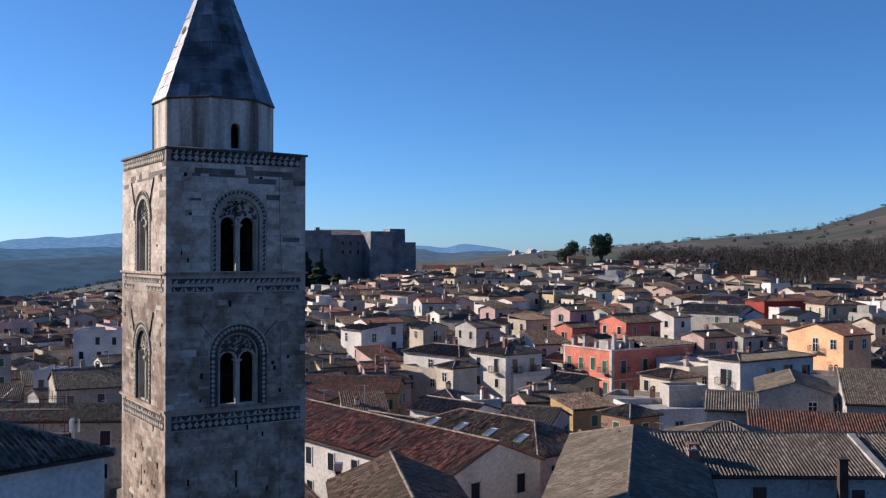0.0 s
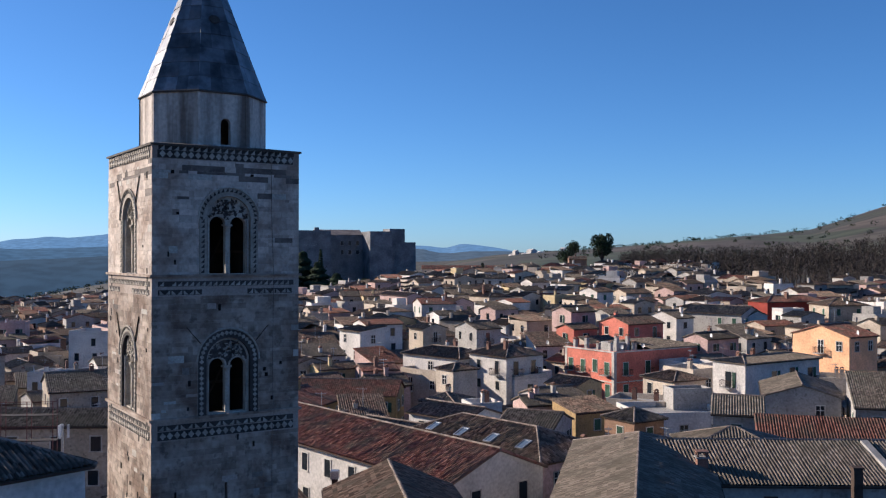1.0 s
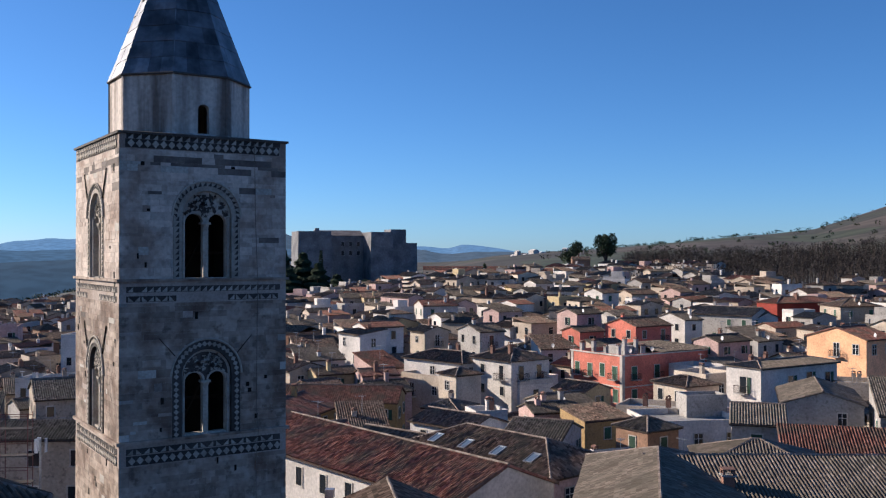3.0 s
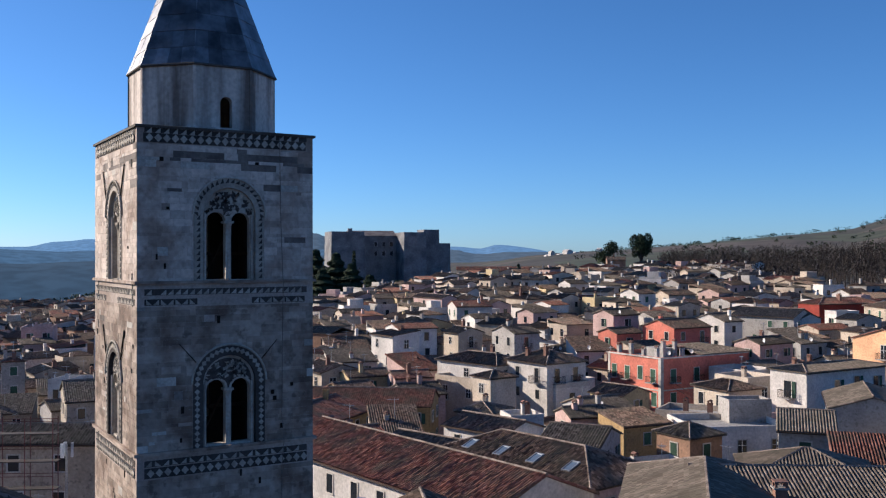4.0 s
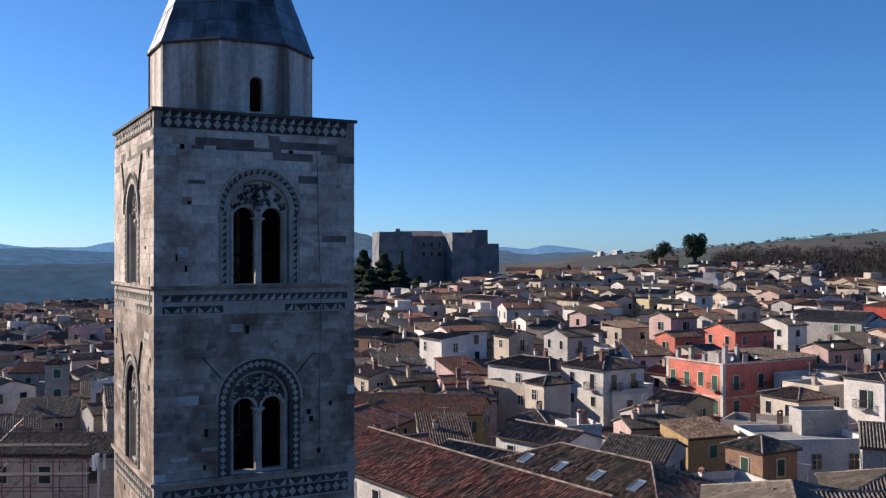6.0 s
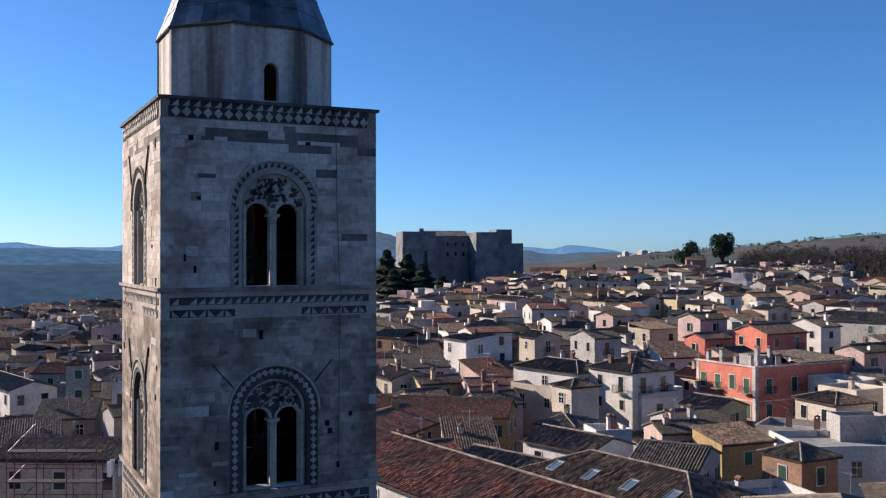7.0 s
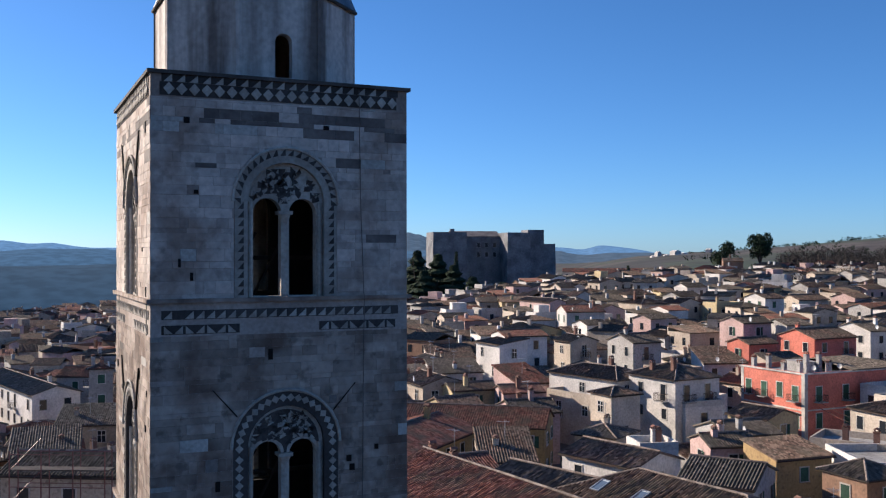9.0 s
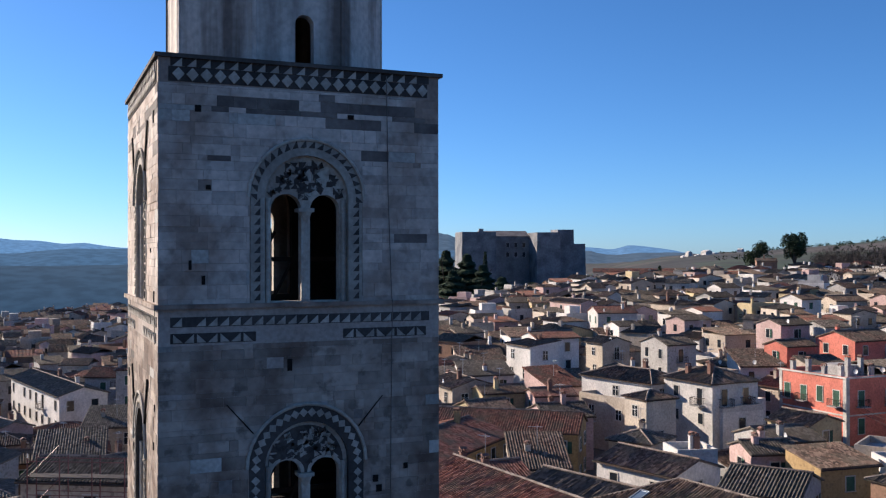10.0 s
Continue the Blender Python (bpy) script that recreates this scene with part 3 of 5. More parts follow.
# putlog holes as shade-painted plates, a conductor cable and old iron braces
hole = Geo()
hole.box(-0.07, -0.034, -0.09, 0.07, 0.02, 0.09)
hole_me = hole.mesh("putlog_hole", NEAR_BLACK)
for k in (0, 1):
    m, ln = side_matrix(k)
    for q in range(34):
        x, z = rng.uniform(0.4, ln - 0.4), rng.uniform(18, 36.4)
        if abs(x - ln / 2) < 1.8 and (30.7 < z < 35.7 or 23 < z < 28.6) or 29.8 < z < 31 or 22.8 < z < 24.1:
            continue
        piece("putlog_hole", hole_me, walls[k], Matrix.Translation((x, 0, z)) @ Matrix.Diagonal((rng.uniform(0.5, 1.3), 1, rng.uniform(0.6, 1.8), 1)))
    for zc, top in ((33.84, 35.6), (26.66, 28.5)):
        for s in (-1, 1):
            g = Geo()
            g.tube((ln / 2 + s * 1.45, -0.05, top - 0.9), (ln / 2 + s * 2.15, -0.05, top - 0.1 + (0.5 if k else 0)), 0.04 if k else 0.02, 0.03 if k else 0.015, 5)
            if k or zc < 30:
                piece("iron_brace", g.mesh("iron_brace", NEAR_BLACK), walls[k])
g = Geo()
pts = [(6.15, -0.07, 37.3), (6.2, -0.06, 34.0), (6.3, -0.07, 31.1), (6.28, -0.2, 30.98), (6.3, -0.06, 29.9), (6.25, -0.06, 25.0), (6.3, -0.2, 23.95), (6.25, -0.06, 22.8), (6.2, -0.06, 5.0)]
for a, c in zip(pts, pts[1:]):
    g.tube(a, c, 0.013, 0.013, 5)
piece("conductor_cable", g.mesh("conductor_cable", STONE_DARK), tower, label="thin dark conductor cable down the wall")


# ---- houses ----
rnd = random.Random(5)


def tiled_plane(g, o, along, up, length, slope, a, b, near, thick=0.12):
    """A roof slope of barrel tiles. o: eave's first corner; along, up: unit vectors; a, b: how far the hips run in at its two ends."""
    o, along, up = Vector(o), Vector(along), Vector(up)
    nrm = along.cross(up).normalized()
    pitch = 0.25 if near else 0.28
    n = max(2, int(length / pitch))
    step = length / n
    rise = 0.125 if near else 0.085
    prof = ((0.0, 0.0), (0.22, 0.75), (0.5, 1.0), (0.78, 0.75)) if near else ((0.0, 0.0), (0.5, 1.0))
    ss = [(i * step + f * step, h * rise) for i in range(n) for f, h in prof] + [(length, 0.0)]
    rows = max(1, int(slope / (0.5 if near else 1.5)))
    sag = 0.05 if near else 0.04
    top = []
    for s, h in ss:
        lim = 1.0
        if a > 0:
            lim = min(lim, s / a)
        if b > 0:
            lim = min(lim, (length - s) / b)
        top.append(max(0.0, lim) * slope)
    base = len(g.v)
    for j in range(rows + 1):
        for i, (s, h) in enumerate(ss):
            t = top[i] * j / rows
            wob = sag * noise.noise(o + Vector((s * 0.35, t * 0.5, 0))) + (rnd.uniform(-0.011, 0.011) if near else rnd.uniform(-0.015, 0.015))
            g.v.append(tuple(o + along * s + up * t + nrm * (h + wob)))
    m = len(ss)
    for j in range(rows):
        for i in range(m - 1):
            p = base + j * m + i
            t0, t1 = top[i] * j / rows, top[i] * (j + 1) / rows
            q0, q1 = top[i + 1] * j / rows, top[i + 1] * (j + 1) / rows
            if t1 - t0 + q1 - q0 < 1e-4:
                continue
            g.uv[len(g.f)] = [(ss[i][0] + 0.001, t0), (ss[i + 1][0] - 0.001, q0), (ss[i + 1][0] - 0.001, q1), (ss[i][0] + 0.001, t1)]
            g.f.append((p, p + 1, p + 1 + m, p + m))
    # the slab under the tiles
    p0, p1 = o - nrm * thick, o + along * length - nrm * thick
    q1, q0 = o + along * (length - b) + up * slope - nrm * thick, o + along * a + up * slope - nrm * thick
    g.poly([p0, q0, q1, p1])
    g.poly([p0, p1, o + along * length, o])
    if a == 0:
        g.poly([q0, p0, o, o + up * slope])
    if b == 0:
        g.poly([p1, q1, o + along * length + up * slope, o + along * length])


def ridge_line(caps, a, b, r=0.13):
    """Half-round cap tiles along a ridge or hip."""
    a, b = Vector(a), Vector(b)
    n = max(1, int((b - a).length / 0.5))
    for k in range(n):
        caps.tube(a.lerp(b, k / n), a.lerp(b, (k + 1.05) / n), r * 1.05, r * 0.9, 6)


SHARED = {}


def window_meshes(w, h, kind):
    """Surround, pane and shutters of one window, shared by all alike."""
    key = (w, h, kind)
    if key not in SHARED:
        fr = Geo()
        t = 0.11
        fr.box(-w / 2 - t, -0.06, -h / 2, -w / 2, 0.02, h / 2 + t)
        fr.box(w / 2, -0.06, -h / 2, w / 2 + t, 0.02, h / 2 + t)
        fr.box(-w / 2, -0.06, h / 2, w / 2, 0.02, h / 2 + t)
        fr.box(-w / 2 - t - 0.05, -0.12, -h / 2 - 0.09, w / 2 + t + 0.05, 0.02, -h / 2)
        pn = Geo()
        pn.box(-w / 2, -0.02, -h / 2, w / 2, 0.015, h / 2)
        sh = Geo()
        if kind == "open":
            sh.box(w * 0.5 + t + 0.02, -0.1, -h / 2, w + t, -0.062, h / 2)
        elif kind == "shut":
            sh.prism([(-w / 2 + 0.01, -h / 2), (w / 2 - 0.01, -h / 2), (w / 2 - 0.01, h / 2), (0.015, h / 2), (0.015, h / 2 - 0.06), (-0.015, h / 2 - 0.06), (-0.015, h / 2), (-w / 2 + 0.01, h / 2)], -0.055, -0.025)
        elif kind == "bars":
            sh.prism([(-0.03, -h / 2), (0.03, -h / 2), (0.03, h * 0.1), (w / 2, h * 0.1), (w / 2, h * 0.1 + 0.05), (0.03, h * 0.1 + 0.05), (0.03, h / 2), (-0.03, h / 2), (-0.03, h * 0.1 + 0.05), (-w / 2, h * 0.1 + 0.05), (-w / 2, h * 0.1), (-0.03, h * 0.1)], -0.04, -0.022)
        wood = SHUTTER if kind != "bars" else WHITE
        SHARED[key] = (fr.mesh("window_frame", FRAME), pn.mesh("pane", GLASS), sh.mesh("shutter", wood) if sh.f else None)
    return SHARED[key]


def add_window(parent, m, w, h, kind, detail=True):
    fr, pn, sh = window_meshes(w, h, kind)
    win = piece("window", fr, parent, m)
    piece("pane", pn, win)
    if detail and sh:
        piece("shutter", sh, win)
    return win


def balcony(parent, m, w):
    key = ("balcony", w)
    if key not in SHARED:
        g = Geo()
        g.box(-w / 2, -0.9, -0.14, w / 2, 0.02, 0)
        r = Geo()
        r.box(-w / 2, -0.9, 0.92, w / 2, -0.86, 0.97)
        for q in range(int(w / 0.16) + 1):
            r.box(-w / 2 + q * 0.16, -0.89, 0, -w / 2 + q * 0.16 + 0.025, -0.87, 0.92)
        for s in (-w / 2, w / 2 - 0.03):
            r.box(s, -0.86, 0.92, s + 0.03, 0, 0.97)
            for q in range(5):
                r.box(s, -0.86 + q * 0.18, 0, s + 0.025, -0.84 + q * 0.18, 0.92)
        SHARED[key] = (g.mesh("balcony", CONCRETE), r.mesh("railing", DARKWOOD))
    b = piece("balcony", SHARED[key][0], parent, m)
    piece("railing", SHARED[key][1], b, label="dark iron railing")


def chimney(parent, x, y, z0, z1, mat_wall, s=0.28):
    g = Geo()
    g.box(x - s, y - s, z0, x + s, y + s, z1)
    g.box(x - s - 0.06, y - s - 0.06, z1 - 0.1, x + s + 0.06, y + s + 0.06, z1)
    ch = piece("chimney", g.mesh("chimney", mat_wall), parent)
    g = Geo()
    for sx in (-1, 1):
        for sy in (-1, 1):
            g.box(x + sx * s * 0.7 - 0.05, y + sy * s * 0.7 - 0.05, z1, x + sx * s * 0.7 + 0.05, y + sy * s * 0.7 + 0.05, z1 + 0.25)
    g.prism([(x - s - 0.05, z1 + 0.25), (x + s + 0.05, z1 + 0.25), (x, z1 + 0.42)], y - s - 0.05, y + s + 0.05)
    piece("cowl", g.mesh("cowl", BRICK), ch)


def aerial(parent, x, y, z):
    if "aerial" not in SHARED:
        g = Geo()
        g.tube((0, 0, 0), (0, 0, 2.6), 0.03, 0.025, 5)
        for q in range(6):
            g.tube((-0.5 + 0.05 * q, -0.4 + 0.22 * q, 2.4), (0.5 - 0.05 * q, -0.4 + 0.22 * q, 2.4), 0.014, 0.014, 4)
        g.tube((0, -0.5, 2.4), (0, 0.9, 2.4), 0.016, 0.016, 4)
        g.tube((-0.3, 0, 1.9), (0.3, 0, 1.9), 0.014, 0.014, 4)
        SHARED["aerial"] = g.mesh("aerial", METAL)
    piece("aerial", SHARED["aerial"], parent, pose(x, y, z, 0, 0, rnd.uniform(0, 180)), "thin metal television aerial")


def dish(parent, x, y, z, turn):
    if "dish" not in SHARED:
        g = Geo()
        n = 14
        g.tube((0, 0, -0.9), (0, 0, 0), 0.03, 0.03, 5)
        for rr, dep, r2, d2 in ((0.0, 0.0, 0.22, 0.02), (0.22, 0.02, 0.36, 0.08)):
            for q in range(n):
                a, b = 2 * math.pi * q / n, 2 * math.pi * (q + 1) / n
                g.poly([(rr * math.cos(a), -0.1 - dep, rr * math.sin(a)), (r2 * math.cos(a), -0.1 - d2, r2 * math.sin(a)), (r2 * math.cos(b), -0.1 - d2, r2 * math.sin(b)), (rr * math.cos(b), -0.1 - dep, rr * math.sin(b))][:4] if rr else [(0, -0.1, 0), (r2 * math.cos(a), -0.1 - d2, r2 * math.sin(a)), (r2 * math.cos(b), -0.1 - d2, r2 * math.sin(b))])
                g.poly([(r2 * math.cos(b), -0.08 - d2, r2 * math.sin(b)), (r2 * math.cos(a), -0.08 - d2, r2 * math.sin(a)), (rr * math.cos(a), -0.05 - dep, rr * math.sin(a)), (rr * math.cos(b), -0.05 - dep, rr * math.sin(b))][:4] if rr else [(0, -0.05, 0), (r2 * math.cos(b), -0.08 - d2, r2 * math.sin(b)), (r2 * math.cos(a), -0.08 - d2, r2 * math.sin(a))])
        g.tube((0, -0.12, -0.4), (0, -0.55, -0.05), 0.015, 0.015, 4)
        SHARED["dish"] = g.mesh("satellite_dish", WHITE)
    piece("satellite_dish", SHARED["dish"], parent, pose(x, y, z, 0, 0, turn), "white satellite dish")


WORDS = {"white": "white-plastered", "cream": "cream-plastered", "grey": "grey-rendered", "beige": "beige-plastered", "pink": "pink-plastered", "salmon": "salmon-red plastered", "orange": "orange-plastered",
         "yellow": "yellow-plastered", "ochre": "ochre-plastered", "stone": "bare stone", "red": "dark red", "brown": "brown-rendered"}
ROOFS = {"brown": "brown barrel-tile", "red": "reddish tile", "grey": "lichen-grey barrel-tile", "pale": "pale barrel-tile"}
FOOT = []


def house(x, y, rot, w, d, eave, wall="white", tile="brown", roof="x", rise=None, windows=2, base=None, over=0.35, skip="", far=False, near=False, shutters=None, cols=None, big=False, bits=True):
    """A town house. (x, y): its near corner; w runs along rot, d to its left; roof: ridge along x or y, hip, shed or flat."""
    z0 = (height(x, y) if base is None else base) - 1.0
    h = eave - z0
    th = new("house")
    th.matrix_world = pose(x, y, z0, 0, 0, rot)
    a = radians(rot)
    FOOT.append((x + w / 2 * math.cos(a) - d / 2 * math.sin(a), y + w / 2 * math.sin(a) + d / 2 * math.cos(a), w, d, a))
    kind = "flat-roofed" if roof == "flat" else "hip-roofed" if roof == "hip" else "gabled"
    tagged(th, "%s %s town house%s" % (WORDS[wall], kind, " with a parapet terrace" if roof == "flat" else " with a %s roof" % ROOFS[tile]), "house", "houses of the old town")
    if rise is None:
        rise = 0.31 * (d if roof in ("x", "hip") else w) / 2 if roof != "shed" else 0.3 * d
    # walls
    g = Geo()
    if roof == "x":
        g.prism([(0, 0), (d, 0), (d, h), (d / 2, h + rise), (0, h)], 0, w)
        g.v = [(w - p[1], p[0], p[2]) for p in g.v]
        g.f = [f[::-1] for f in g.f]
        g.v = [(w - p[0], p[1], p[2]) for p in g.v]
    elif roof == "y":
        g.prism([(0, 0), (w, 0), (w, h), (w / 2, h + rise), (0, h)], 0, d)
    elif roof == "shed":
        g.prism([(0, 0), (d, 0), (d, h + rise), (0, h)], 0, w)
        g.v = [(p[1], p[0], p[2]) for p in g.v]
        g.f = [f[::-1] for f in g.f]
    else:
        g.box(0, 0, 0, w, d, h)
    piece("wall", g.mesh("wall", PLASTER[wall]), th)
    # roof
    slopes, caps = [], Geo()

    def slope(*spec):
        slopes.append(Geo())
        tiled_plane(slopes[-1], *spec, near)

    o = over
    if roof == "flat":
        f = Geo()
        f.box(0, 0, h, w, 0.2, h + 0.75)
        f.box(0, d - 0.2, h, w, d, h + 0.75)
        f.box(0, 0.2, h, 0.2, d - 0.2, h + 0.75)
        f.box(w - 0.2, 0.2, h, w, d - 0.2, h + 0.75)
        piece("parapet", f.mesh("parapet", PLASTER[wall]), th)
        solid("terrace", [(0.2, 0.2, h, w - 0.2, d - 0.2, h + 0.06)], CONCRETE, th)
    elif roof == "x" or roof == "hip":
        run = d / 2
        k = rise / run
        up = Vector((0, run, rise)).normalized()
        sl = math.hypot(run + o, (run + o) * k)
        zz = h - o * k + 0.14
        hip = (run + o) if roof == "hip" else 0
        gx = o if roof == "hip" else 0.22
        slope((-gx, -o, zz), (1, 0, 0), up, w + 2 * gx, sl, hip, hip)
        slope((w + gx, d + o, zz), (-1, 0, 0), (0, -up.y, up.z), w + 2 * gx, sl, hip, hip)
        if roof == "hip":
            slope((w + o, -o, zz), (0, 1, 0), (-up.y, 0, up.z), d + 2 * o, sl, hip, hip)
            slope((-o, d + o, zz), (0, -1, 0), (up.y, 0, up.z), d + 2 * o, sl, hip, hip)
            zt = zz + (run + o) * k + 0.05
            if not far:
                for cxx, sx in ((-o, 1), (w + o, -1)):
                    ridge_line(caps, (cxx, -o, zz), (cxx + sx * hip, d / 2, zt))
                    ridge_line(caps, (cxx, d + o, zz), (cxx + sx * hip, d / 2, zt))
                ridge_line(caps, (-o + hip, d / 2, zt), (w + o - hip, d / 2, zt))
        elif not far:
            ridge_line(caps, (-gx, d / 2, h + rise + 0.2), (w + gx, d / 2, h + rise + 0.2))
    elif roof == "y":
        run = w / 2
        k = rise / run
        up = Vector((run, 0, rise)).normalized()
        sl = math.hypot(run + o, (run + o) * k)
        zz = h - o * k + 0.14
        slope((-o, d + 0.22, zz), (0, -1, 0), up, d + 0.44, sl, 0, 0)
        slope((w + o, -0.22, zz), (0, 1, 0), (-up.x, 0, up.z), d + 0.44, sl, 0, 0)
        if not far:
            ridge_line(caps, (w / 2, -0.22, h + rise + 0.2), (w / 2, d + 0.22, h + rise + 0.2))
    else:
        up = Vector((0, d, rise)).normalized()
        slope((-0.2, -o, h - o * rise / d + 0.14), (1, 0, 0), up, w + 0.4, math.hypot(d, rise) * (1 + 2 * o / d), 0, 0)
    if slopes:
        planes = [piece("roof_slope", q.mesh("roof_slope", TILES[tile]), th) for q in slopes]
        if caps.f:
            piece("ridge", caps.mesh("ridge", RIDGE), planes[0], label="pale mortared ridge tiles", kind="stuff")
        if not far:
            gt = Geo()
            zg = h - o * 0.3 - 0.02
            if roof in ("x", "hip", "shed"):
                gt.box(-0.2, -o - 0.12, zg, w + 0.2, -o, zg + 0.1)
            else:
                gt.box(-o - 0.12, -0.2, zg, -o, d + 0.2, zg + 0.1)
                gt.box(w + o, -0.2, zg, w + o + 0.12, d + 0.2, zg + 0.1)
            piece("gutter", gt.mesh("gutter", DARKWOOD), th)
    # windows: along the front (x) and the two sides (y)
    style = shutters or rnd.choice(("open", "shut", "bars", "none"))
    ww, wh = (1.1, 2.1) if big else (rnd.choice((0.9, 1.0)), rnd.choice((1.3, 1.5)))
    for name, ln, place in (("front", w, lambda q, zz: pose(q, 0, zz)), ("left", d, lambda q, zz: pose(0, q, zz, 0, 0, -90)), ("right", d, lambda q, zz: pose(w, q, zz, 0, 0, 90))):
        if name in skip or (name == "right" and rot > 5):
            continue
        n = cols if cols else max(1, int(ln / 3.4))
        for lv in range(windows):
            zz = h - 1.55 - (0.5 if big else 0) - lv * (4.0 if big else 3.0)
            if zz < 1.6:
                continue
            for q in range(n):
                if far and rnd.random() < 0.35 or rnd.random() < 0.1:
                    continue
                xq = ln * (q + 0.5) / n + rnd.uniform(-0.2, 0.2)
                if lv == 0 and rnd.random() < (0.75 if big else 0.13) and not far:
                    add_window(th, place(xq, zz - 0.25), 0.95 if not big else 1.1, 2.1, style, True)
                    balcony(th, place(xq, zz - 0.25 - 1.05), 1.8)
                else:
                    add_window(th, place(xq, zz), ww, wh, style, not far)
    if bits:
        for q in range(rnd.choice((0, 1, 1, 2)) if not far else rnd.choice((0, 0, 1))):
            px, py = rnd.uniform(0.15, 0.85) * w, rnd.uniform(0.2, 0.8) * d
            zt = h + (rise * (1 - abs(py - d / 2) / (d / 2)) if roof in ("x", "hip") else rise * (1 - abs(px - w / 2) / (w / 2)) if roof == "y" else 0.3)
            chimney(th, px, py, zt - 0.6, zt + rnd.uniform(0.8, 1.5), PLASTER[wall] if rnd.random() < 0.6 else BRICK)
        if rnd.random() < (0.55 if not far else 0.2):
            aerial(th, w * 0.5, d * 0.5, h + (0 if roof == "flat" else rise if roof != "shed" else rise / 2))
        if not far and rnd.random() < 0.3:
            dish(th, rnd.uniform(0.1, 0.9) * w, 0.1, h + (1.2 if roof == "flat" else 0.7), rnd.uniform(-80, -20) - rot)
    return th


# the named houses, nearest first
house(12.2, 44.0, 81, 31.5, 9.6, 17.2, "grey", "pale", "hip", rise=1.65, near=True, windows=0, base=6, bits=False)
house(10.8, 64.6, 2, 34, 11, 16.8, "grey", "pale", "x", rise=1.75, near=True, windows=1, base=6, shutters='none', bits=False)
house(-24.5, 30.5, 53, 13, 13, 22.9, "white", "grey", "hip", rise=2.6, near=True, windows=0, base=6, bits=False)
house(-6.9, 49.5, 12, 8.4, 17, 15.7, "pink", "brown", "y", rise=1.75, near=True, base=5, skip='left', bits=False)
house(-20.5, 59, 10, 9, 10, 12.8, "grey", "brown", "y", near=True, base=5)
house(-21.7, 90.7, -47, 28.7, 9.6, 15.3, "white", "red", "x", rise=1.9, near=True, base=5, shutters='none', bits=False)
house(-8.3, 92.4, -45, 18.6, 9.0, 14.8, "pink", "brown", "hip", rise=1.8, near=True, base=5, bits=False)
house(22.8, 97.0, -14, 4.8, 8, 16.2, "grey", "pale", "x", near=True, bits=False)
house(24, 84, -12, 26, 8, 14.4, "grey", "red", "shed", rise=2.4, near=True, bits=False)
house(16.0, 79.5, -9, 9.5, 9, 15.6, "grey", "pale", "hip", rise=1.6, near=True, windows=0, bits=False)
house(32.6, 114.0, -14, 8.3, 13, 15.6, "grey", "pale", "y", near=True, windows=1, bits=False)
house(40.4, 107.0, -14, 9.1, 9, 15.4, "grey", "grey", "shed", near=True, windows=1, bits=False)
house(23.6, 122.4, 12, 5.2, 3.2, 14.4, "grey", "grey", "flat", windows=0, bits=False)
house(18.6, 115.5, 12, 11.0, 9, 12.4, "white", "grey", "flat", windows=1, bits=False)
PALAZZO = house(21.2, 162.7, 36, 21.4, 12.6, 15.0, "salmon", "brown", "flat", big=True, shutters='shut', cols=4, bits=False)
house(27.4, 190.4, 36, 9.6, 8.5, 18.3, "salmon", "brown", "x")
house(16.4, 186.0, 36, 6.0, 5.2, 17.6, "salmon", "brown", "x", bits=False)
house(34.6, 130.4, 36, 15.8, 5.6, 17.4, "white", "pale", "hip", rise=0.5, big=True, bits=False)
house(57.5, 156.0, 36, 7.5, 10.6, 18.9, "orange", "red", "x", shutters='bars', windows=1)
house(22.7, 141.2, -60, 6.9, 5.6, 14.4, "cream", "brown", "hip", shutters='none')
house(30.0, 141.5, 36, 6.2, 6.0, 14.6, "cream", "grey", "flat", windows=1)
house(8.6, 139.0, -45, 5.6, 5.6, 13.6, "yellow", "brown", "x", windows=1, bits=False)
house(10.8, 115.8, 30, 6.4, 5.0, 13.0, "ochre", "brown", "shed", rise=0.9, bits=False)
house(15.9, 102.9, 36, 4.4, 4.6, 14.3, "brown", "grey", "hip", rise=0.9, bits=False)
house(5.2, 120.0, 20, 5.0, 5.0, 13.2, "pink", "grey", "x")
house(-29.5, 128.6, -2, 17.5, 8.0, 13.1, "ochre", "red", "x", rise=1.5, bits=False)
house(-23.7, 111.5, 75, 17.5, 11.0, 12.8, "ochre", "red", "x", rise=1.3, shutters='none')
house(-14.3, 161.5, -42, 13.3, 7.2, 15.4, "white", "brown", "hip", rise=1.2, shutters='bars')
house(-14.3, 157.3, -42, 10.0, 4.2, 12.8, "cream", "grey", "flat", windows=1, bits=False)
house(-5.0, 142.3, 40, 4.6, 4.2, 14.8, "cream", "brown", "hip", bits=False)
house(-2.9, 154.2, -50, 9.1, 7.6, 16.3, "white", "brown", "hip", rise=1.4)
house(4.2, 147.5, 34, 6.2, 3.4, 12.8, "white", "grey", "flat", windows=1)
house(-26.8, 151.5, 30, 6.6, 4.6, 13.6, "yellow", "brown", "x")
house(-19.6, 150.7, 25, 5.8, 4.6, 13.6, "pink", "red", "x")
house(-28.8, 184.5, -50, 7.5, 5.6, 17.5, "white", "brown", "shed", rise=0.7, shutters='bars')
house(-23.7, 184.3, 30, 7.8, 6.6, 18.4, "white", "red", "x", rise=0.8, shutters='none')
house(-22.7, 262.0, 36, 4.7, 15.3, 20.6, "pink", "brown", "y")
house(-16.7, 235.0, 20, 8.8, 8, 19.8, "white", "red", "x")
house(-0.2, 258.3, 36, 7.0, 9.5, 20.6, "beige", "brown", "hip", big=True)
house(16.9, 198.4, 36, 6.5, 6.2, 20.2, "pink", "grey", "x")
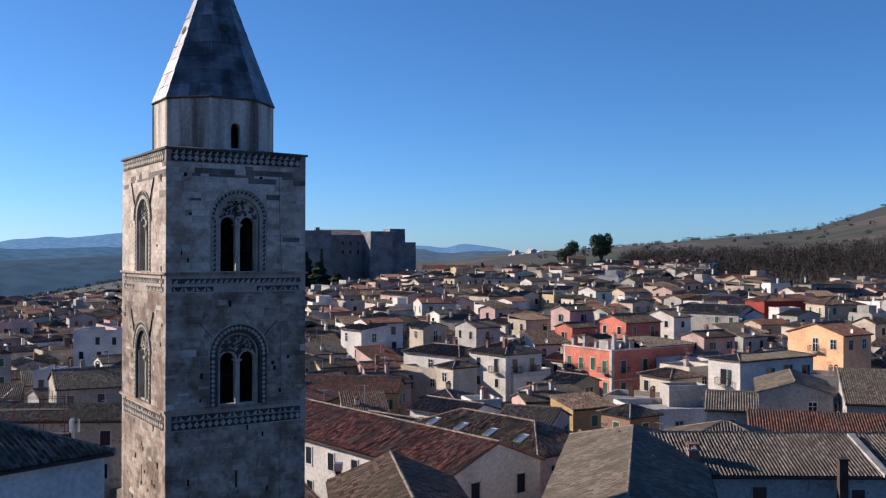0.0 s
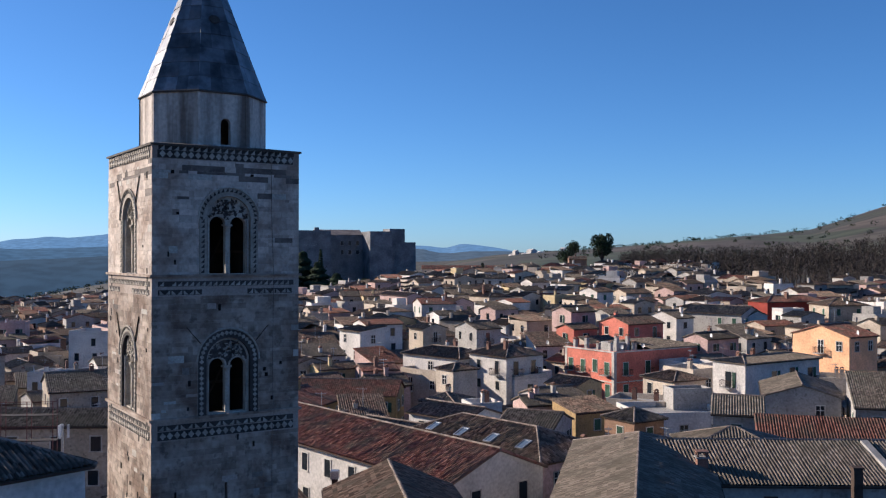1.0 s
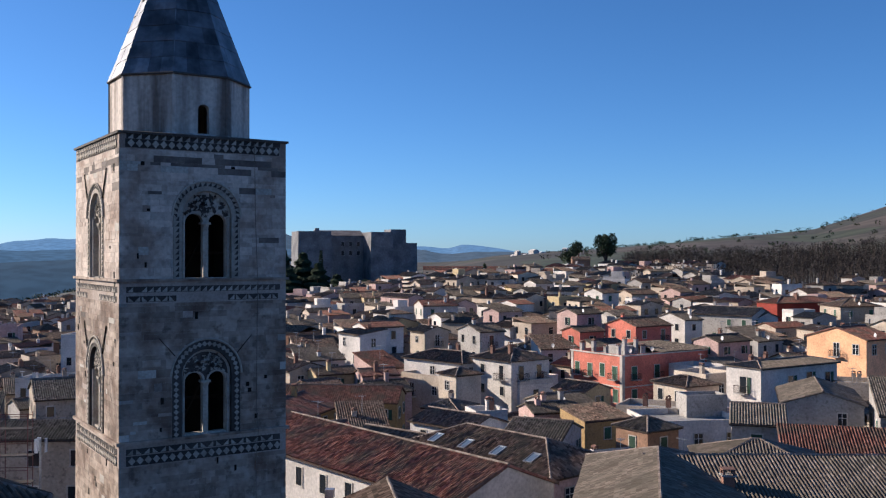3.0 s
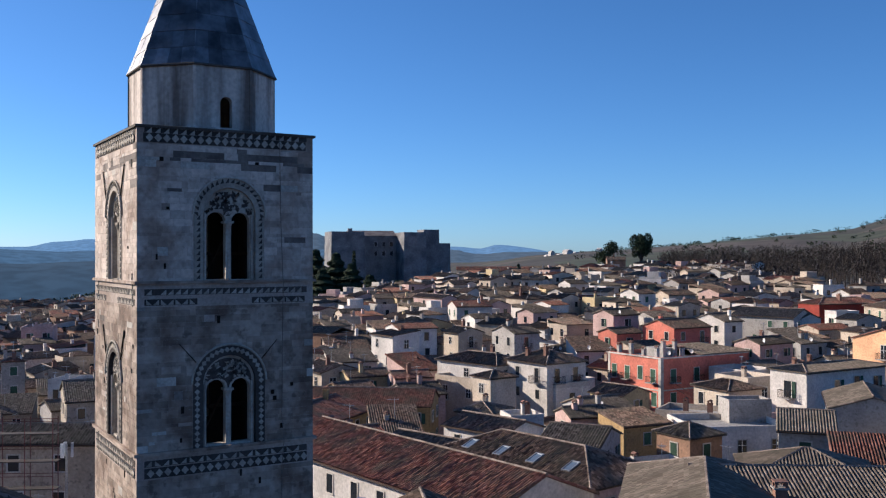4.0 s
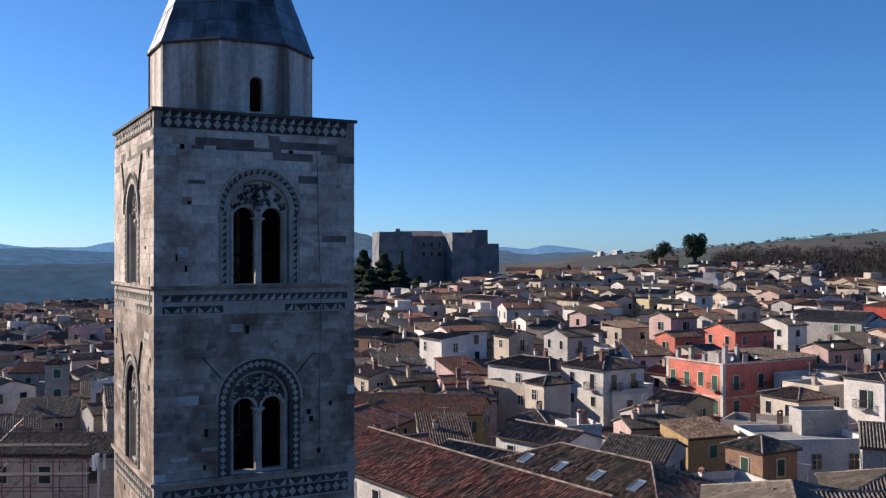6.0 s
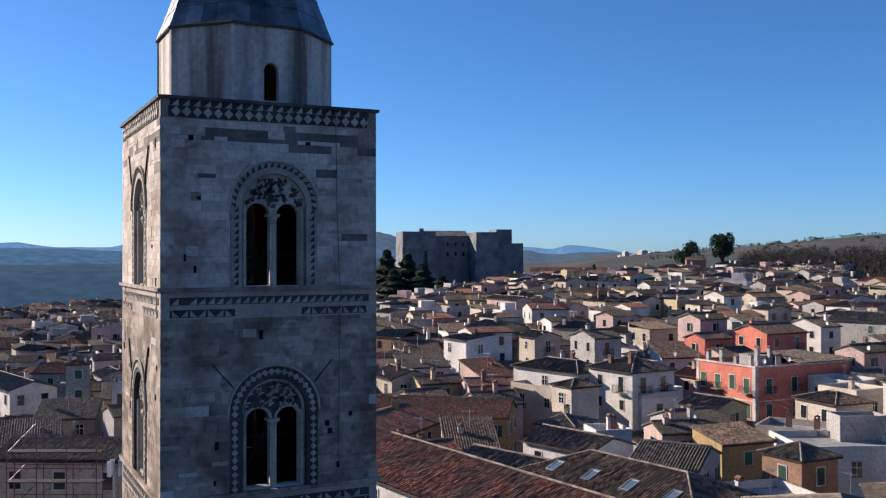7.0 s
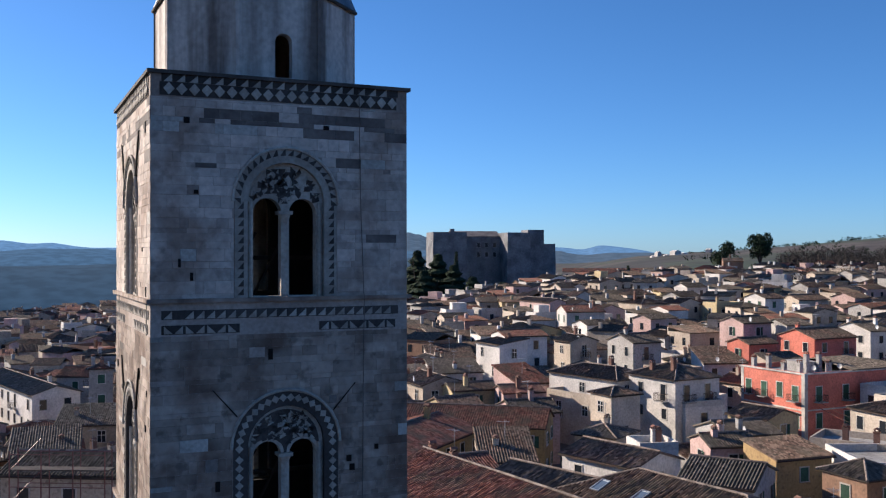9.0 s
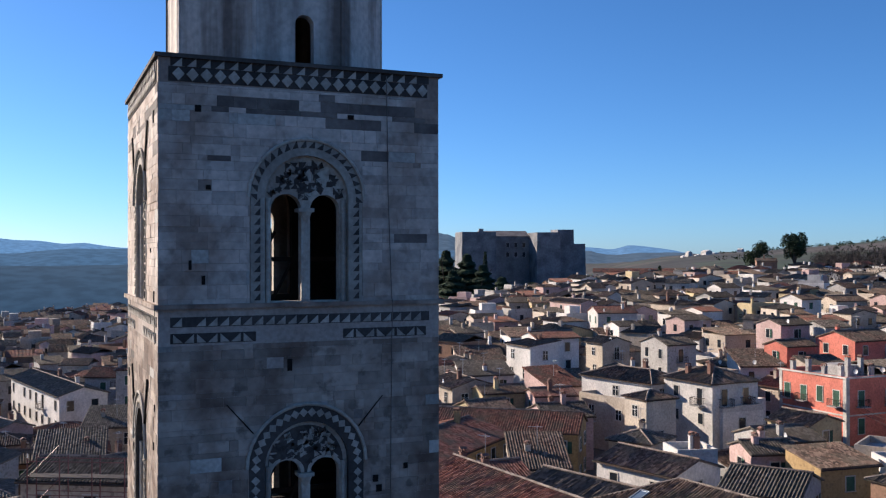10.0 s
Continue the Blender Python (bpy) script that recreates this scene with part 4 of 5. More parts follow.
house(17.2, 256.8, 36, 8.2, 5.0, 20.4, "yellow", "grey", "flat")
house(29.3, 265.1, 36, 6.0, 7.3, 21.8, "white", "brown", "x")
house(38.0, 271.0, 30, 9.0, 7.0, 21.2, "beige", "brown", "x")
house(43.7, 218.5, -40, 13.8, 9.3, 19.2, "grey", "grey", "x")
house(39.5, 205.0, 36, 5.2, 8.5, 18.6, "white", "grey", "x")
house(38.9, 172.7, 36, 8.2, 5.6, 17.0, "pink", "grey", "x")
house(-2.3, 185.0, 35, 5.7, 7.6, 17.6, "grey", "grey", "x")
house(3.7, 210.0, 36, 5.7, 5.3, 16.6, "white", "brown", "y")
house(1.3, 104.0, -20, 6.2, 8, 13.4, "grey", "grey", "x", bits=False)
house(-1.7, 118.0, 20, 4, 4, 13.0, "white", "grey", "flat", windows=1)
house(-15.5, 104.0, -38, 11, 8, 12.6, "stone", "grey", "x", bits=False)
house(-9.1, 114.4, -40, 9.0, 6.5, 13.2, "white", "brown", "x", bits=False)
house(67.6, 237.7, 20, 17.3, 8.0, 20.5, "red", "red", "hip", windows=0)
house(67.2, 224.0, 20, 5.8, 4.0, 19.0, "white", "grey", "flat", windows=1, bits=False)
house(77.9, 225.0, 10, 9.8, 9, 20.4, "stone", "brown", "hip")
house(56.0, 212.0, 36, 6.8, 9, 18.6, "white", "grey", "y")
house(-90.4, 150.0, 50, 7.1, 29.1, 11.5, "white", "grey", "y")
house(-46.4, 82.0, 6, 14, 6, 16.8, "stone", "grey", "x", near=True, base=4, bits=False)
house(-102.6, 175.0, 10, 6.6, 8, 11.0, "grey", "red", "x")
house(-81.0, 150.0, 30, 3.3, 3, 15.7, "grey", "red", "hip")
house(-73.6, 150.0, 0, 3, 6, 12.3, "white", "grey", "flat")
house(-75.8, 190.0, 36, 5.0, 17.7, 15.9, "pink", "grey", "flat")
house(-116.5, 220.0, 20, 6.8, 9, 14.9, "pink", "grey", "flat")
house(-84.9, 190.0, 0, 14, 8, 15.7, "white", "grey", "flat")
house(-58.1, 125.0, 30, 15, 12, 13.5, "stone", "grey", "x")
house(-30.6, 420.0, 3, 45, 9, 25.6, "cream", "red", "x", far=True)
house(35.1, 438.0, 0, 8.0, 8, 29.9, "brown", "brown", "x", far=True)
house(-10.7, 390.0, 8, 15.7, 9, 23.3, "white", "brown", "x", far=True)


def skylights():
    """Four roof windows on the brown hipped roof."""
    for q in range(4):
        th = new("skylight")
        a = radians(-45)
        u, v = 3.4 + q * 3.9, 1.7
        x, y = -8.3 + u * math.cos(a) - v * math.sin(a), 92.4 + u * math.sin(a) + v * math.cos(a)
        k = 1.8 / 4.5
        th.matrix_world = pose(x, y, 14.8 + v * k + 0.24, 0, 0, -45) @ pose(0, 0, 0, math.degrees(math.atan(k)))
        tagged(th, "metal-framed skylight set in the tiled roof", "skylight", "skylights in one roof")
        g = Geo()
        g.box(-0.45, -0.7, -0.1, -0.37, 0.7, 0.1)
        g.box(0.37, -0.7, -0.1, 0.45, 0.7, 0.1)
        g.box(-0.37, -0.7, -0.1, 0.37, -0.62, 0.1)
        g.box(-0.37, 0.62, -0.1, 0.37, 0.7, 0.1)
        piece("frame", g.mesh("frame", METAL), th)
        solid("pane", [(-0.37, -0.62, 0.02, 0.37, 0.62, 0.05)], SKYGLASS, th)


skylights()


def near_bits():
    """Chimney, flue, verge strip, bell-pipe and aerials on the near roofs."""
    th = tagged(new("brick_chimney"), "short brick chimney on the tiled roof", "chimney")
    th.matrix_world = pose(15.2, 66.6, 17.1)
    solid("shaft", [(-0.35, -0.35, -0.6, 0.35, 0.35, 1.1)], BRICK, th)
    solid("cap", [(-0.45, -0.45, 1.1, 0.45, 0.45, 1.2)], CONCRETE, th)
    g = Geo()
    for x, y in ((-0.3, -0.3), (0.3, -0.3), (-0.3, 0.3), (0.3, 0.3)):
        g.box(x - 0.07, y - 0.07, 1.2, x + 0.07, y + 0.07, 1.5)
    g.box(-0.42, -0.42, 1.5, 0.42, 0.42, 1.58)
    piece("cowl", g.mesh("cowl", BRICK), th)
    th = tagged(new("flue"), "tall dark metal flue above the eave", "flue")
    th.matrix_world = pose(24.6, 63.9, 14.2)
    solid("pipe", [(-0.28, -0.28, 0, 0.28, 0.28, 4.0)], DARKWOOD, th)
    solid("cap", [(-0.36, -0.36, 4.0, 0.36, 0.36, 4.1)], DARKWOOD, th)
    th = tagged(new("verge_strip"), "pale mortar strip running down between two tiled roofs", "roof verge")
    th.matrix_world = pose(27.9, 64.7, 16.75, math.degrees(math.atan2(1.75, 5.5)), 0, 5)
    solid("mortar", [(-0.25, 0, 0.05, 0.25, 5.9, 0.33)], CONCRETE, th)
    th = tagged(new("flue"), "dark metal flue in front of a white wall", "flue")
    th.matrix_world = pose(-10.7, 70.5, 10.9)
    solid("pipe", [(-0.2, -0.2, 0, 0.2, 0.2, 4.6)], DARKWOOD, th)
    solid("cap", [(-0.3, -0.3, 4.6, 0.3, 0.3, 5.2)], METAL, th)


near_bits()


def palazzo_bits():
    """Pale cornice and corner strips, the tiled roof over one end and the chimneys along the terrace of the red palazzo."""
    h = 15.0 - (height(21.2, 162.7) - 1.0)
    w, d = 21.4, 12.6
    g = Geo()
    g.box(-0.22, -0.22, h + 0.5, w + 0.22, -0.003, h + 0.72)
    g.box(-0.22, -0.003, h + 0.5, -0.003, d + 0.2, h + 0.72)
    piece("cornice", g.mesh("cornice", FRAME), PALAZZO, label="pale moulded cornice")
    for x0, y0, x1, y1 in ((-0.06, -0.06, 0.55, -0.003), (-0.06, -0.003, -0.003, 0.55), (w - 0.55, -0.06, w, -0.003), (-0.06, d - 0.55, -0.003, d)):
        solid("corner_strip", [(x0, y0, 0, x1, y1, h + 0.5)], FRAME, PALAZZO)
    solid("string_course", [(-0.08, -0.08, h - 4.6, w, -0.003, h - 4.4), (-0.08, -0.003, h - 4.6, -0.003, d, h - 4.4)], FRAME, PALAZZO)
    g = Geo()
    run, rise = d / 2 + 0.3, 1.15
    up = Vector((0, run, rise)).normalized()
    sl = math.hypot(run, rise)
    tiled_plane(g, (8.8, -0.3, h + 0.82), (1, 0, 0), up, w - 8.5, sl, 0, run, False)
    tiled_plane(g, (w + 0.3, d + 0.3, h + 0.82), (-1, 0, 0), (0, -up.y, up.z), w - 8.5, sl, run, 0, False)
    tiled_plane(g, (w + 0.3, -0.3, h + 0.82), (0, 1, 0), (-up.y, 0, up.z), d + 0.6, sl, run, run, False)
    piece("roof", g.mesh("roof", TILES["grey"]), PALAZZO)
    for x, y, z in ((0.5, 1.4, 1.5), (0.5, 4.4, 1.2), (0.5, 7.4, 1.9), (0.5, 10.4, 1.4), (3.4, 3.0, 2.4), (7.9, 5.0, 2.0), (5.6, 1.0, 1.3)):
        chimney(PALAZZO, x, y, h, h + 0.6 + z, PLASTER["grey"], 0.3)
    solid("terrace_room", [(5.2, 5.4, h + 0.06, 8.4, 9.4, h + 1.5)], PLASTER["grey"], PALAZZO)
    dish(PALAZZO, 2.2, 0.4, h + 1.4, -70)
    dish(PALAZZO, 7.2, 0.4, h + 1.4, -70)


palazzo_bits()


def cables():
    """Sagging wires across the street below the red palazzo."""
    for k in range(2):
        a, b = Vector((21.8, 168, 12.4 - k * 0.8)), Vector((30, 146, 10.6 - k * 0.6))
        pts = [a.lerp(b, q / 12) - Vector((0, 0, 0.8 * math.sin(math.pi * q / 12))) for q in range(13)]
        tagged(new("street_cable", chain_mesh("street_cable", DARKWOOD, pts, 0.03, 5)), "thin dark cable sagging across the street", "cable", "cables over the street")


cables()


def scaffold(x, y, z):
    """Steel scaffolding with plank decks against a house under repair."""
    th = tagged(new("scaffolding"), "red steel scaffolding with weathered plank decks", "scaffolding")
    th.matrix_world = pose(x, y, z, 0, 0, 8)
    for i in range(4):
        for j in range(2):
            g = Geo()
            g.tube((i * 2.0, j * 1.1, 0), (i * 2.0, j * 1.1, 8.4), 0.04, 0.04, 6)
            piece("pole", g.mesh("pole", REDPAINT), th)
    for k in range(4):
        zz = 1.2 + k * 2.0
        solid("plank_deck", [(-0.2, 0.05, zz, 6.2, 1.05, zz + 0.06)], BARK, th)
        for yy in (0, 1.1):
            g = Geo()
            g.tube((0, yy, zz + 1.0), (6, yy, zz + 1.0), 0.03, 0.03, 5)
            piece("guard_rail", g.mesh("guard_rail", REDPAINT), th)
        g = Geo()
        g.tube((0, 0, zz), (2, 0, zz + 2.0), 0.025, 0.025, 5)
        piece("brace", g.mesh("brace", REDPAINT), th)


def mast(x, y, z):
    """A mast with white panel aerials."""
    th = tagged(new("antenna_mast"), "grey mast with white panel aerials at its head", "mast")
    th.matrix_world = pose(x, y, z)
    g = Geo()
    g.tube((0, 0, 0), (0, 0, 9.6), 0.12, 0.08, 8)
    piece("pole", g.mesh("pole", METAL), th)
    for k in range(3):
        a = radians(120 * k - 100)
        g = Geo()
        g.box(-0.14, -0.5, 8.6, 0.14, -0.36, 9.7)
        piece("panel", g.mesh("panel", WHITE), th, pose(0, 0, 0, 0, 0, 120 * k - 20))


scaffold(-40.0, 74.0, 11.9)
mast(-35.6, 80.0, 7.8)


# ---- the rest of the town, packed along the slope of the ridge ----
def clear(x, y, r):
    for fx, fy, fw, fd, fa in FOOT:
        dx, dy = x - fx, y - fy
        u, v = dx * math.cos(fa) + dy * math.sin(fa), -dx * math.sin(fa) + dy * math.cos(fa)
        if abs(u) < fw / 2 + r and abs(v) < fd / 2 + r:
            return False
    return True


def town():
    """Houses near by one by one; those far off joined into one mass."""
    FOOT.append((24, 158, 20, 16, 0.6))
    walls_g, roofs_g, panes_g = {}, {}, Geo()
    made = 0
    cells = []
    step = 7.5
    for i in range(-75, 75):
        for j in range(-75, 75):
            cx0, cy0 = i * step + rnd.uniform(-1.6, 1.6), j * step + rnd.uniform(-1.6, 1.6)
            x = cx0 * math.cos(0.55) - cy0 * math.sin(0.55)
            y = 250 + cx0 * math.sin(0.55) + cy0 * math.cos(0.55)
            az = math.degrees(math.atan2(x, y))
            r = math.hypot(x, y)
            if y < 62 or r < 75 or not (-46 < az < 29) or r > 520:
                continue
            if (y > 400 and -118 < x < -24) or (y > 375 and -112 < x < -66) or (r > 345 and az > 13) or (r > 440 and az > -4) or (r > 400 and rnd.random() < 0.25):
                continue
            cells.append((r, x, y, az))
    cells.sort()
    for r, x, y, az in cells:
        w, d = rnd.uniform(5, 8.6), rnd.uniform(4.8, 7.4)
        if not clear(x, y, 2.9):
            continue
        far = made > 185
        rot = rnd.choice((32, 36, 40, -50, -24, 36, 20)) + rnd.uniform(-6, 6)
        a = radians(rot)
        ox, oy = x - w / 2 * math.cos(a) + d / 2 * math.sin(a), y - w / 2 * math.sin(a) - d / 2 * math.cos(a)
        gz = height(x, y)
        eave = gz + (rnd.uniform(4.4, 6.8) if r < 150 else rnd.uniform(4.6, 8.0) if r < 195 else rnd.uniform(4.8, 9.8))
        wall = rnd.choice(("white", "white", "white", "white", "cream", "cream", "grey", "beige", "beige", "stone", "pink", "yellow"))
        # shade and haze over this side are put into duller wall colours
        if x < -38:
            wall = rnd.choice(("grey", "grey", "white", "stone", "stone", "beige", "pink", "brown"))
        # more grey walls here, in place of house fronts lying in shade
        elif az > 8 and r > 190:
            wall = rnd.choice(("grey", "grey", "white", "white", "stone", "beige", "pink"))
        tile = rnd.choice(("brown", "brown", "grey", "grey", "red"))
        roof = rnd.choice(("x", "x", "y", "y", "hip", "hip", "flat", "shed", "shed"))
        if not far:
            house(round(ox, 1), round(oy, 1), rot, w, d, eave, wall, rnd.choice((tile, tile, "pale")), roof)
            made += 1
            continue
        m = pose(ox, oy, 0, 0, 0, rot)
        g, t = Geo(), Geo()
        rise = rnd.uniform(0.7, 1.3)
        z0 = gz - 1
        if roof == "flat":
            g.box(0, 0, z0, w, d, eave)
            g.box(0.1, 0.1, eave, w - 0.1, 0.3, eave + 0.7)
            g.box(0.1, 0.3, eave, 0.3, d - 0.1, eave + 0.7)
            t.box(0.3, 0.3, eave, w - 0.1, d - 0.1, eave + 0.05)
            if rnd.random() < 0.5:
                g.box(w * 0.3, d * 0.3, eave, w * 0.8, d * 0.8, eave + 2.3)
        elif roof in ("x", "hip"):
            g.prism([(0, z0), (w, z0), (w, eave), (0, eave)], 0, d)
            if roof == "x":
                g.prism([(0, eave), (d, eave), (d / 2, eave + rise)], 0, 0.2)
                n = len(g.v) - 6
                g.v[n:] = [(q[1], q[0], q[2]) for q in g.v[n:]]
            k = rise / (d / 2)
            o = 0.35
            sl = math.hypot(d / 2 + o, (d / 2 + o) * k)
            up = Vector((0, d / 2, rise)).normalized()
            hp = d / 2 if roof == "hip" else 0
            zz = eave - o * k + 0.15
            tiled_plane(t, (-0.25, -o, zz), (1, 0, 0), up, w + 0.5, sl, hp, hp, False)
            tiled_plane(t, (w + 0.25, d + o, zz), (-1, 0, 0), (0, -up.y, up.z), w + 0.5, sl, hp, hp, False)
            if hp:
                ux = Vector((d / 2, 0, rise)).normalized()
                tiled_plane(t, (w + 0.25, -o, zz), (0, 1, 0), (-ux.x, 0, ux.z), d + 2 * o, sl, d / 2 + o, d / 2 + o, False)
                tiled_plane(t, (-0.25, d + o, zz), (0, -1, 0), ux, d + 2 * o, sl, d / 2 + o, d / 2 + o, False)
        elif roof == "y":
            g.prism([(0, z0), (w, z0), (w, eave), (w / 2, eave + rise), (0, eave)], 0, d)
            k = rise / (w / 2)
            o = 0.3
            up = Vector((w / 2, 0, rise)).normalized()
            sl = math.hypot(w / 2 + o, (w / 2 + o) * k)
            tiled_plane(t, (-o, d + 0.2, eave - o * k + 0.15), (0, -1, 0), up, d + 0.4, sl, 0, 0, False)
            tiled_plane(t, (w + o, -0.2, eave - o * k + 0.15), (0, 1, 0), (-up.x, 0, up.z), d + 0.4, sl, 0, 0, False)
        else:
            g.prism([(0, z0), (w, z0), (w, eave), (0, eave)], 0, d)
            g.box(0, d - 0.3, eave, w, d, eave + rise)
            up = Vector((0, d, rise)).normalized()
            tiled_plane(t, (-0.2, -0.3, eave + 0.1), (1, 0, 0), up, w + 0.4, math.hypot(d, rise) + 0.4, 0, 0, False)
        if rnd.random() < 0.6:
            px, py = rnd.uniform(0.2, 0.8) * w, rnd.uniform(0.3, 0.7) * d
            g.box(px - 0.3, py - 0.3, eave, px + 0.3, py + 0.3, eave + rise + rnd.uniform(0.5, 1.1))
        p = Geo()
        for lv in range(2):
            zz = eave - 1.6 - lv * 3
            for q in range(int(w / 3.2)):
                if rnd.random() < 0.75:
                    xq = w * (q + 0.5) / int(w / 3.2)
                    p.box(xq - 0.48, -0.06, zz - 0.7, xq + 0.48, 0.05, zz + 0.7)
            for q in range(int(d / 3.2)):
                if rnd.random() < 0.75:
                    xq = d * (q + 0.5) / int(d / 3.2)
                    p.box(-0.06, xq - 0.45, zz - 0.7, 0.05, xq + 0.45, zz + 0.7)
        for src, dst in ((g, walls_g.setdefault(wall, Geo())), (t, roofs_g.setdefault(tile, Geo())), (p, panes_g)):
            i, nf = len(dst.v), len(dst.f)
            dst.v.extend(tuple(m @ Vector(q)) for q in src.v)
            dst.f.extend(tuple(i + e for e in f) for f in src.f)
            for e, uvs in src.uv.items():
                dst.uv[nf + e] = uvs
    th = tagged(new("far_houses", panes_g.mesh("far_windows", GLASS)), "crowded plastered houses with tiled roofs farther up the ridge", "houses", kind="stuff")
    for key, g in walls_g.items():
        piece("far_walls", g.mesh("far_walls", PLASTER_FAR[key]), th, kind="stuff")
    for key, g in roofs_g.items():
        piece("far_roofs", g.mesh("far_roofs", TILES_FAR[key]), th, kind="stuff")


town()


# ---- castle on its mound ----
def castle():
    """Square-towered stone castle; x along its front."""
    th = new("castle")
    th.matrix_world = pose(-96.6, 467, 0, 0, 0, 23)
    tagged(th, "grey stone hilltop castle with square towers, its front in shade", "castle")

    def block(name, x0, y0, x1, y1, z1, slope=0.0, label=""):
        g = Geo()
        g.box(x0, y0, 2, x1, y1, z1)
        if slope:
            g.v = [(x + (slope if z < 3 else 0) * (1 if x == x1 else -1), y + (slope if z < 3 else 0) * (1 if y == y1 else -1), z) for x, y, z in g.v]
        b = piece(name, g.mesh(name, CASTLE), th, label=label)
        return b

    west = block("tower", 0, -8, 16, 9, 43.6, 0.6, "square corner tower, one face sunlit")
    front = block("curtain_wall", 15.9, 4, 36, 22, 41.8)
    mid = block("tower", 35.5, -10, 46.5, 8, 43.4, 0.8, "sunlit-edged square tower")
    block("tower", 48.5, 0, 56.5, 12, 45.0, 0.5)
    block("wall_low", 46.4, 4, 60, 18, 37.4)
    block("tower", 57, 2, 63, 14, 38.2, 0.4)
    g = Geo()
    g.v = [(12, 3.4, 41.8), (36, 3.4, 41.8), (36, 13, 44.6), (12, 13, 44.6), (12, 21, 41.9), (36, 21, 41.9), (12, 13, 41.8), (36, 13, 41.8)]
    g.f = [(0, 1, 2, 3), (3, 2, 5, 4), (0, 3, 4), (1, 5, 2), (0, 4, 5, 1)]
    piece("roof", g.mesh("roof", CASTLE_ROOF), th, label="low-pitched grey-brown tiled roof")
    solid("chimney", [(9, -4, 43.6, 11, -2.6, 45.2)], CASTLE, th)
    for b, x0, y0, n in ((west, 1.5, -8, 2), (front, 22.5, 4, 3)):
        for q in range(n):
            for lv in range(2):
                add_window(b, pose(x0 + 2.2 + q * 4.0, y0, 37.6 - lv * 4.6), 1.5, 2.2, "none", False)
    for lv in range(2):
        add_window(west, pose(0, -3, 38.4 - lv * 4.8, 0, 0, -90), 1.6, 2.6, "none", False)
    # stairs and terrace at its foot
    g = Geo()
    for q in range(12):
        g.box(14 + q * 1.1, -13, 10, 15.1 + q * 1.1, -9, 14.5 + q * 0.45)
    piece("ramp", g.mesh("ramp", CONCRETE), th)
    g = Geo()
    g.box(6, -20, 10, 46, -18.6, 15.5)
    piece("terrace_wall", g.mesh("terrace_wall", PLASTER["stone"]), th)


castle()


# ---- trees ----
def twig_cloud(g, c, rx, rz, n, size, rr):
    for q in range(n):
        a, b, r = rr.uniform(0, 2 * math.pi), math.acos(rr.uniform(-0.75, 1)), rr.uniform(0.35, 1) ** 0.6
        p = Vector((c[0] + rx * r * math.sin(b) * math.cos(a), c[1] + rx * r * math.sin(b) * math.sin(a), c[2] + rz * r * math.cos(b)))
        d1 = Vector((rr.gauss(0, 1), rr.gauss(0, 1), rr.gauss(0, 1))).normalized() * size * rr.uniform(0.6, 1.3)
        d2 = Vector((rr.gauss(0, 1), rr.gauss(0, 1), rr.gauss(0, 1))).normalized() * size * rr.uniform(0.4, 1.0)
        g.poly([p, p + d1, p + d2])


def tree(x, y, tall, spread, trunk_part, label, category, mat, seed, leaves=900, size=0.5, cone=False):
    rr = random.Random(seed)
    z = height(x, y) - 0.3
    th = new("tree")
    th.matrix_world = pose(x, y, z)
    tagged(th, label, category)
    g = Geo()
    g.tube((0, 0, 0), (0.15, 0.1, tall * trunk_part), tall * 0.03, tall * 0.018, 8)
    lobes = []
    for q in range(9):
        a = q * 2.4
        hh = tall * (trunk_part + (1 - trunk_part) * rr.uniform(0.25, 0.8))
        e = Vector((math.cos(a) * spread * rr.uniform(0.3, 0.75), math.sin(a) * spread * rr.uniform(0.3, 0.75), hh))
        g.tube((0.1, 0.1, tall * trunk_part * rr.uniform(0.75, 1)), e, tall * 0.012, tall * 0.004, 5)
        lobes.append(e)
    piece("trunk", g.mesh("trunk", BARK), th)
    g = Geo()
    if cone:
        for q in range(leaves):
            t = rr.uniform(0, 1) ** 1.3
            r = spread * (1 - t) * rr.uniform(0.3, 1) * (0.8 + 0.3 * math.sin(t * 40))
            a = rr.uniform(0, 2 * math.pi)
            p = Vector((r * math.cos(a), r * math.sin(a), tall * (0.08 + 0.92 * t)))
            out = Vector((math.cos(a), math.sin(a), -0.5)) * size
            sd = Vector((-math.sin(a), math.cos(a), rr.uniform(-0.3, 0.3))) * size * 0.6
            g.poly([p, p + out + sd, p + out - sd])
    else:
        for e in lobes:
            twig_cloud(g, e, spread * 0.5, tall * 0.16, leaves // 9, size, rr)
    piece("crown", g.mesh("crown", mat), th)


tree(51.5, 452, 22, 4.8, 0.5, "tall dark umbrella pine with a broad crown", "tree", NEEDLES, 4, 4200, 0.9)
tree(36, 455, 19, 5.0, 0.45, "dark round-topped pine beside a farm building", "tree", NEEDLES, 6, 2600, 0.8)
for q, (tx, ty, tt, ts) in enumerate(((-94, 428, 27, 15.0), (-84, 424, 25, 15.0), (-103, 432, 21, 13.0), (-76, 418, 20, 12.0), (-88, 414, 19, 13.0), (-67, 412, 14, 9.0), (-54, 408, 10, 6.0))):
    tree(tx, ty, tt, ts, 0.1, "dark spreading cedar below the castle", "tree", NEEDLES, 30 + q, 7000, 1.4, True)
tree(-79, 440, 25, 2.6, 0.05, "tall slim dark cypress below the castle", "tree", NEEDLES, 12, 1400, 0.7, True)
tree(-4, 420, 12, 1.8, 0.05, "small dark cypress among the roofs", "tree", NEEDLES, 15, 700, 0.6, True)


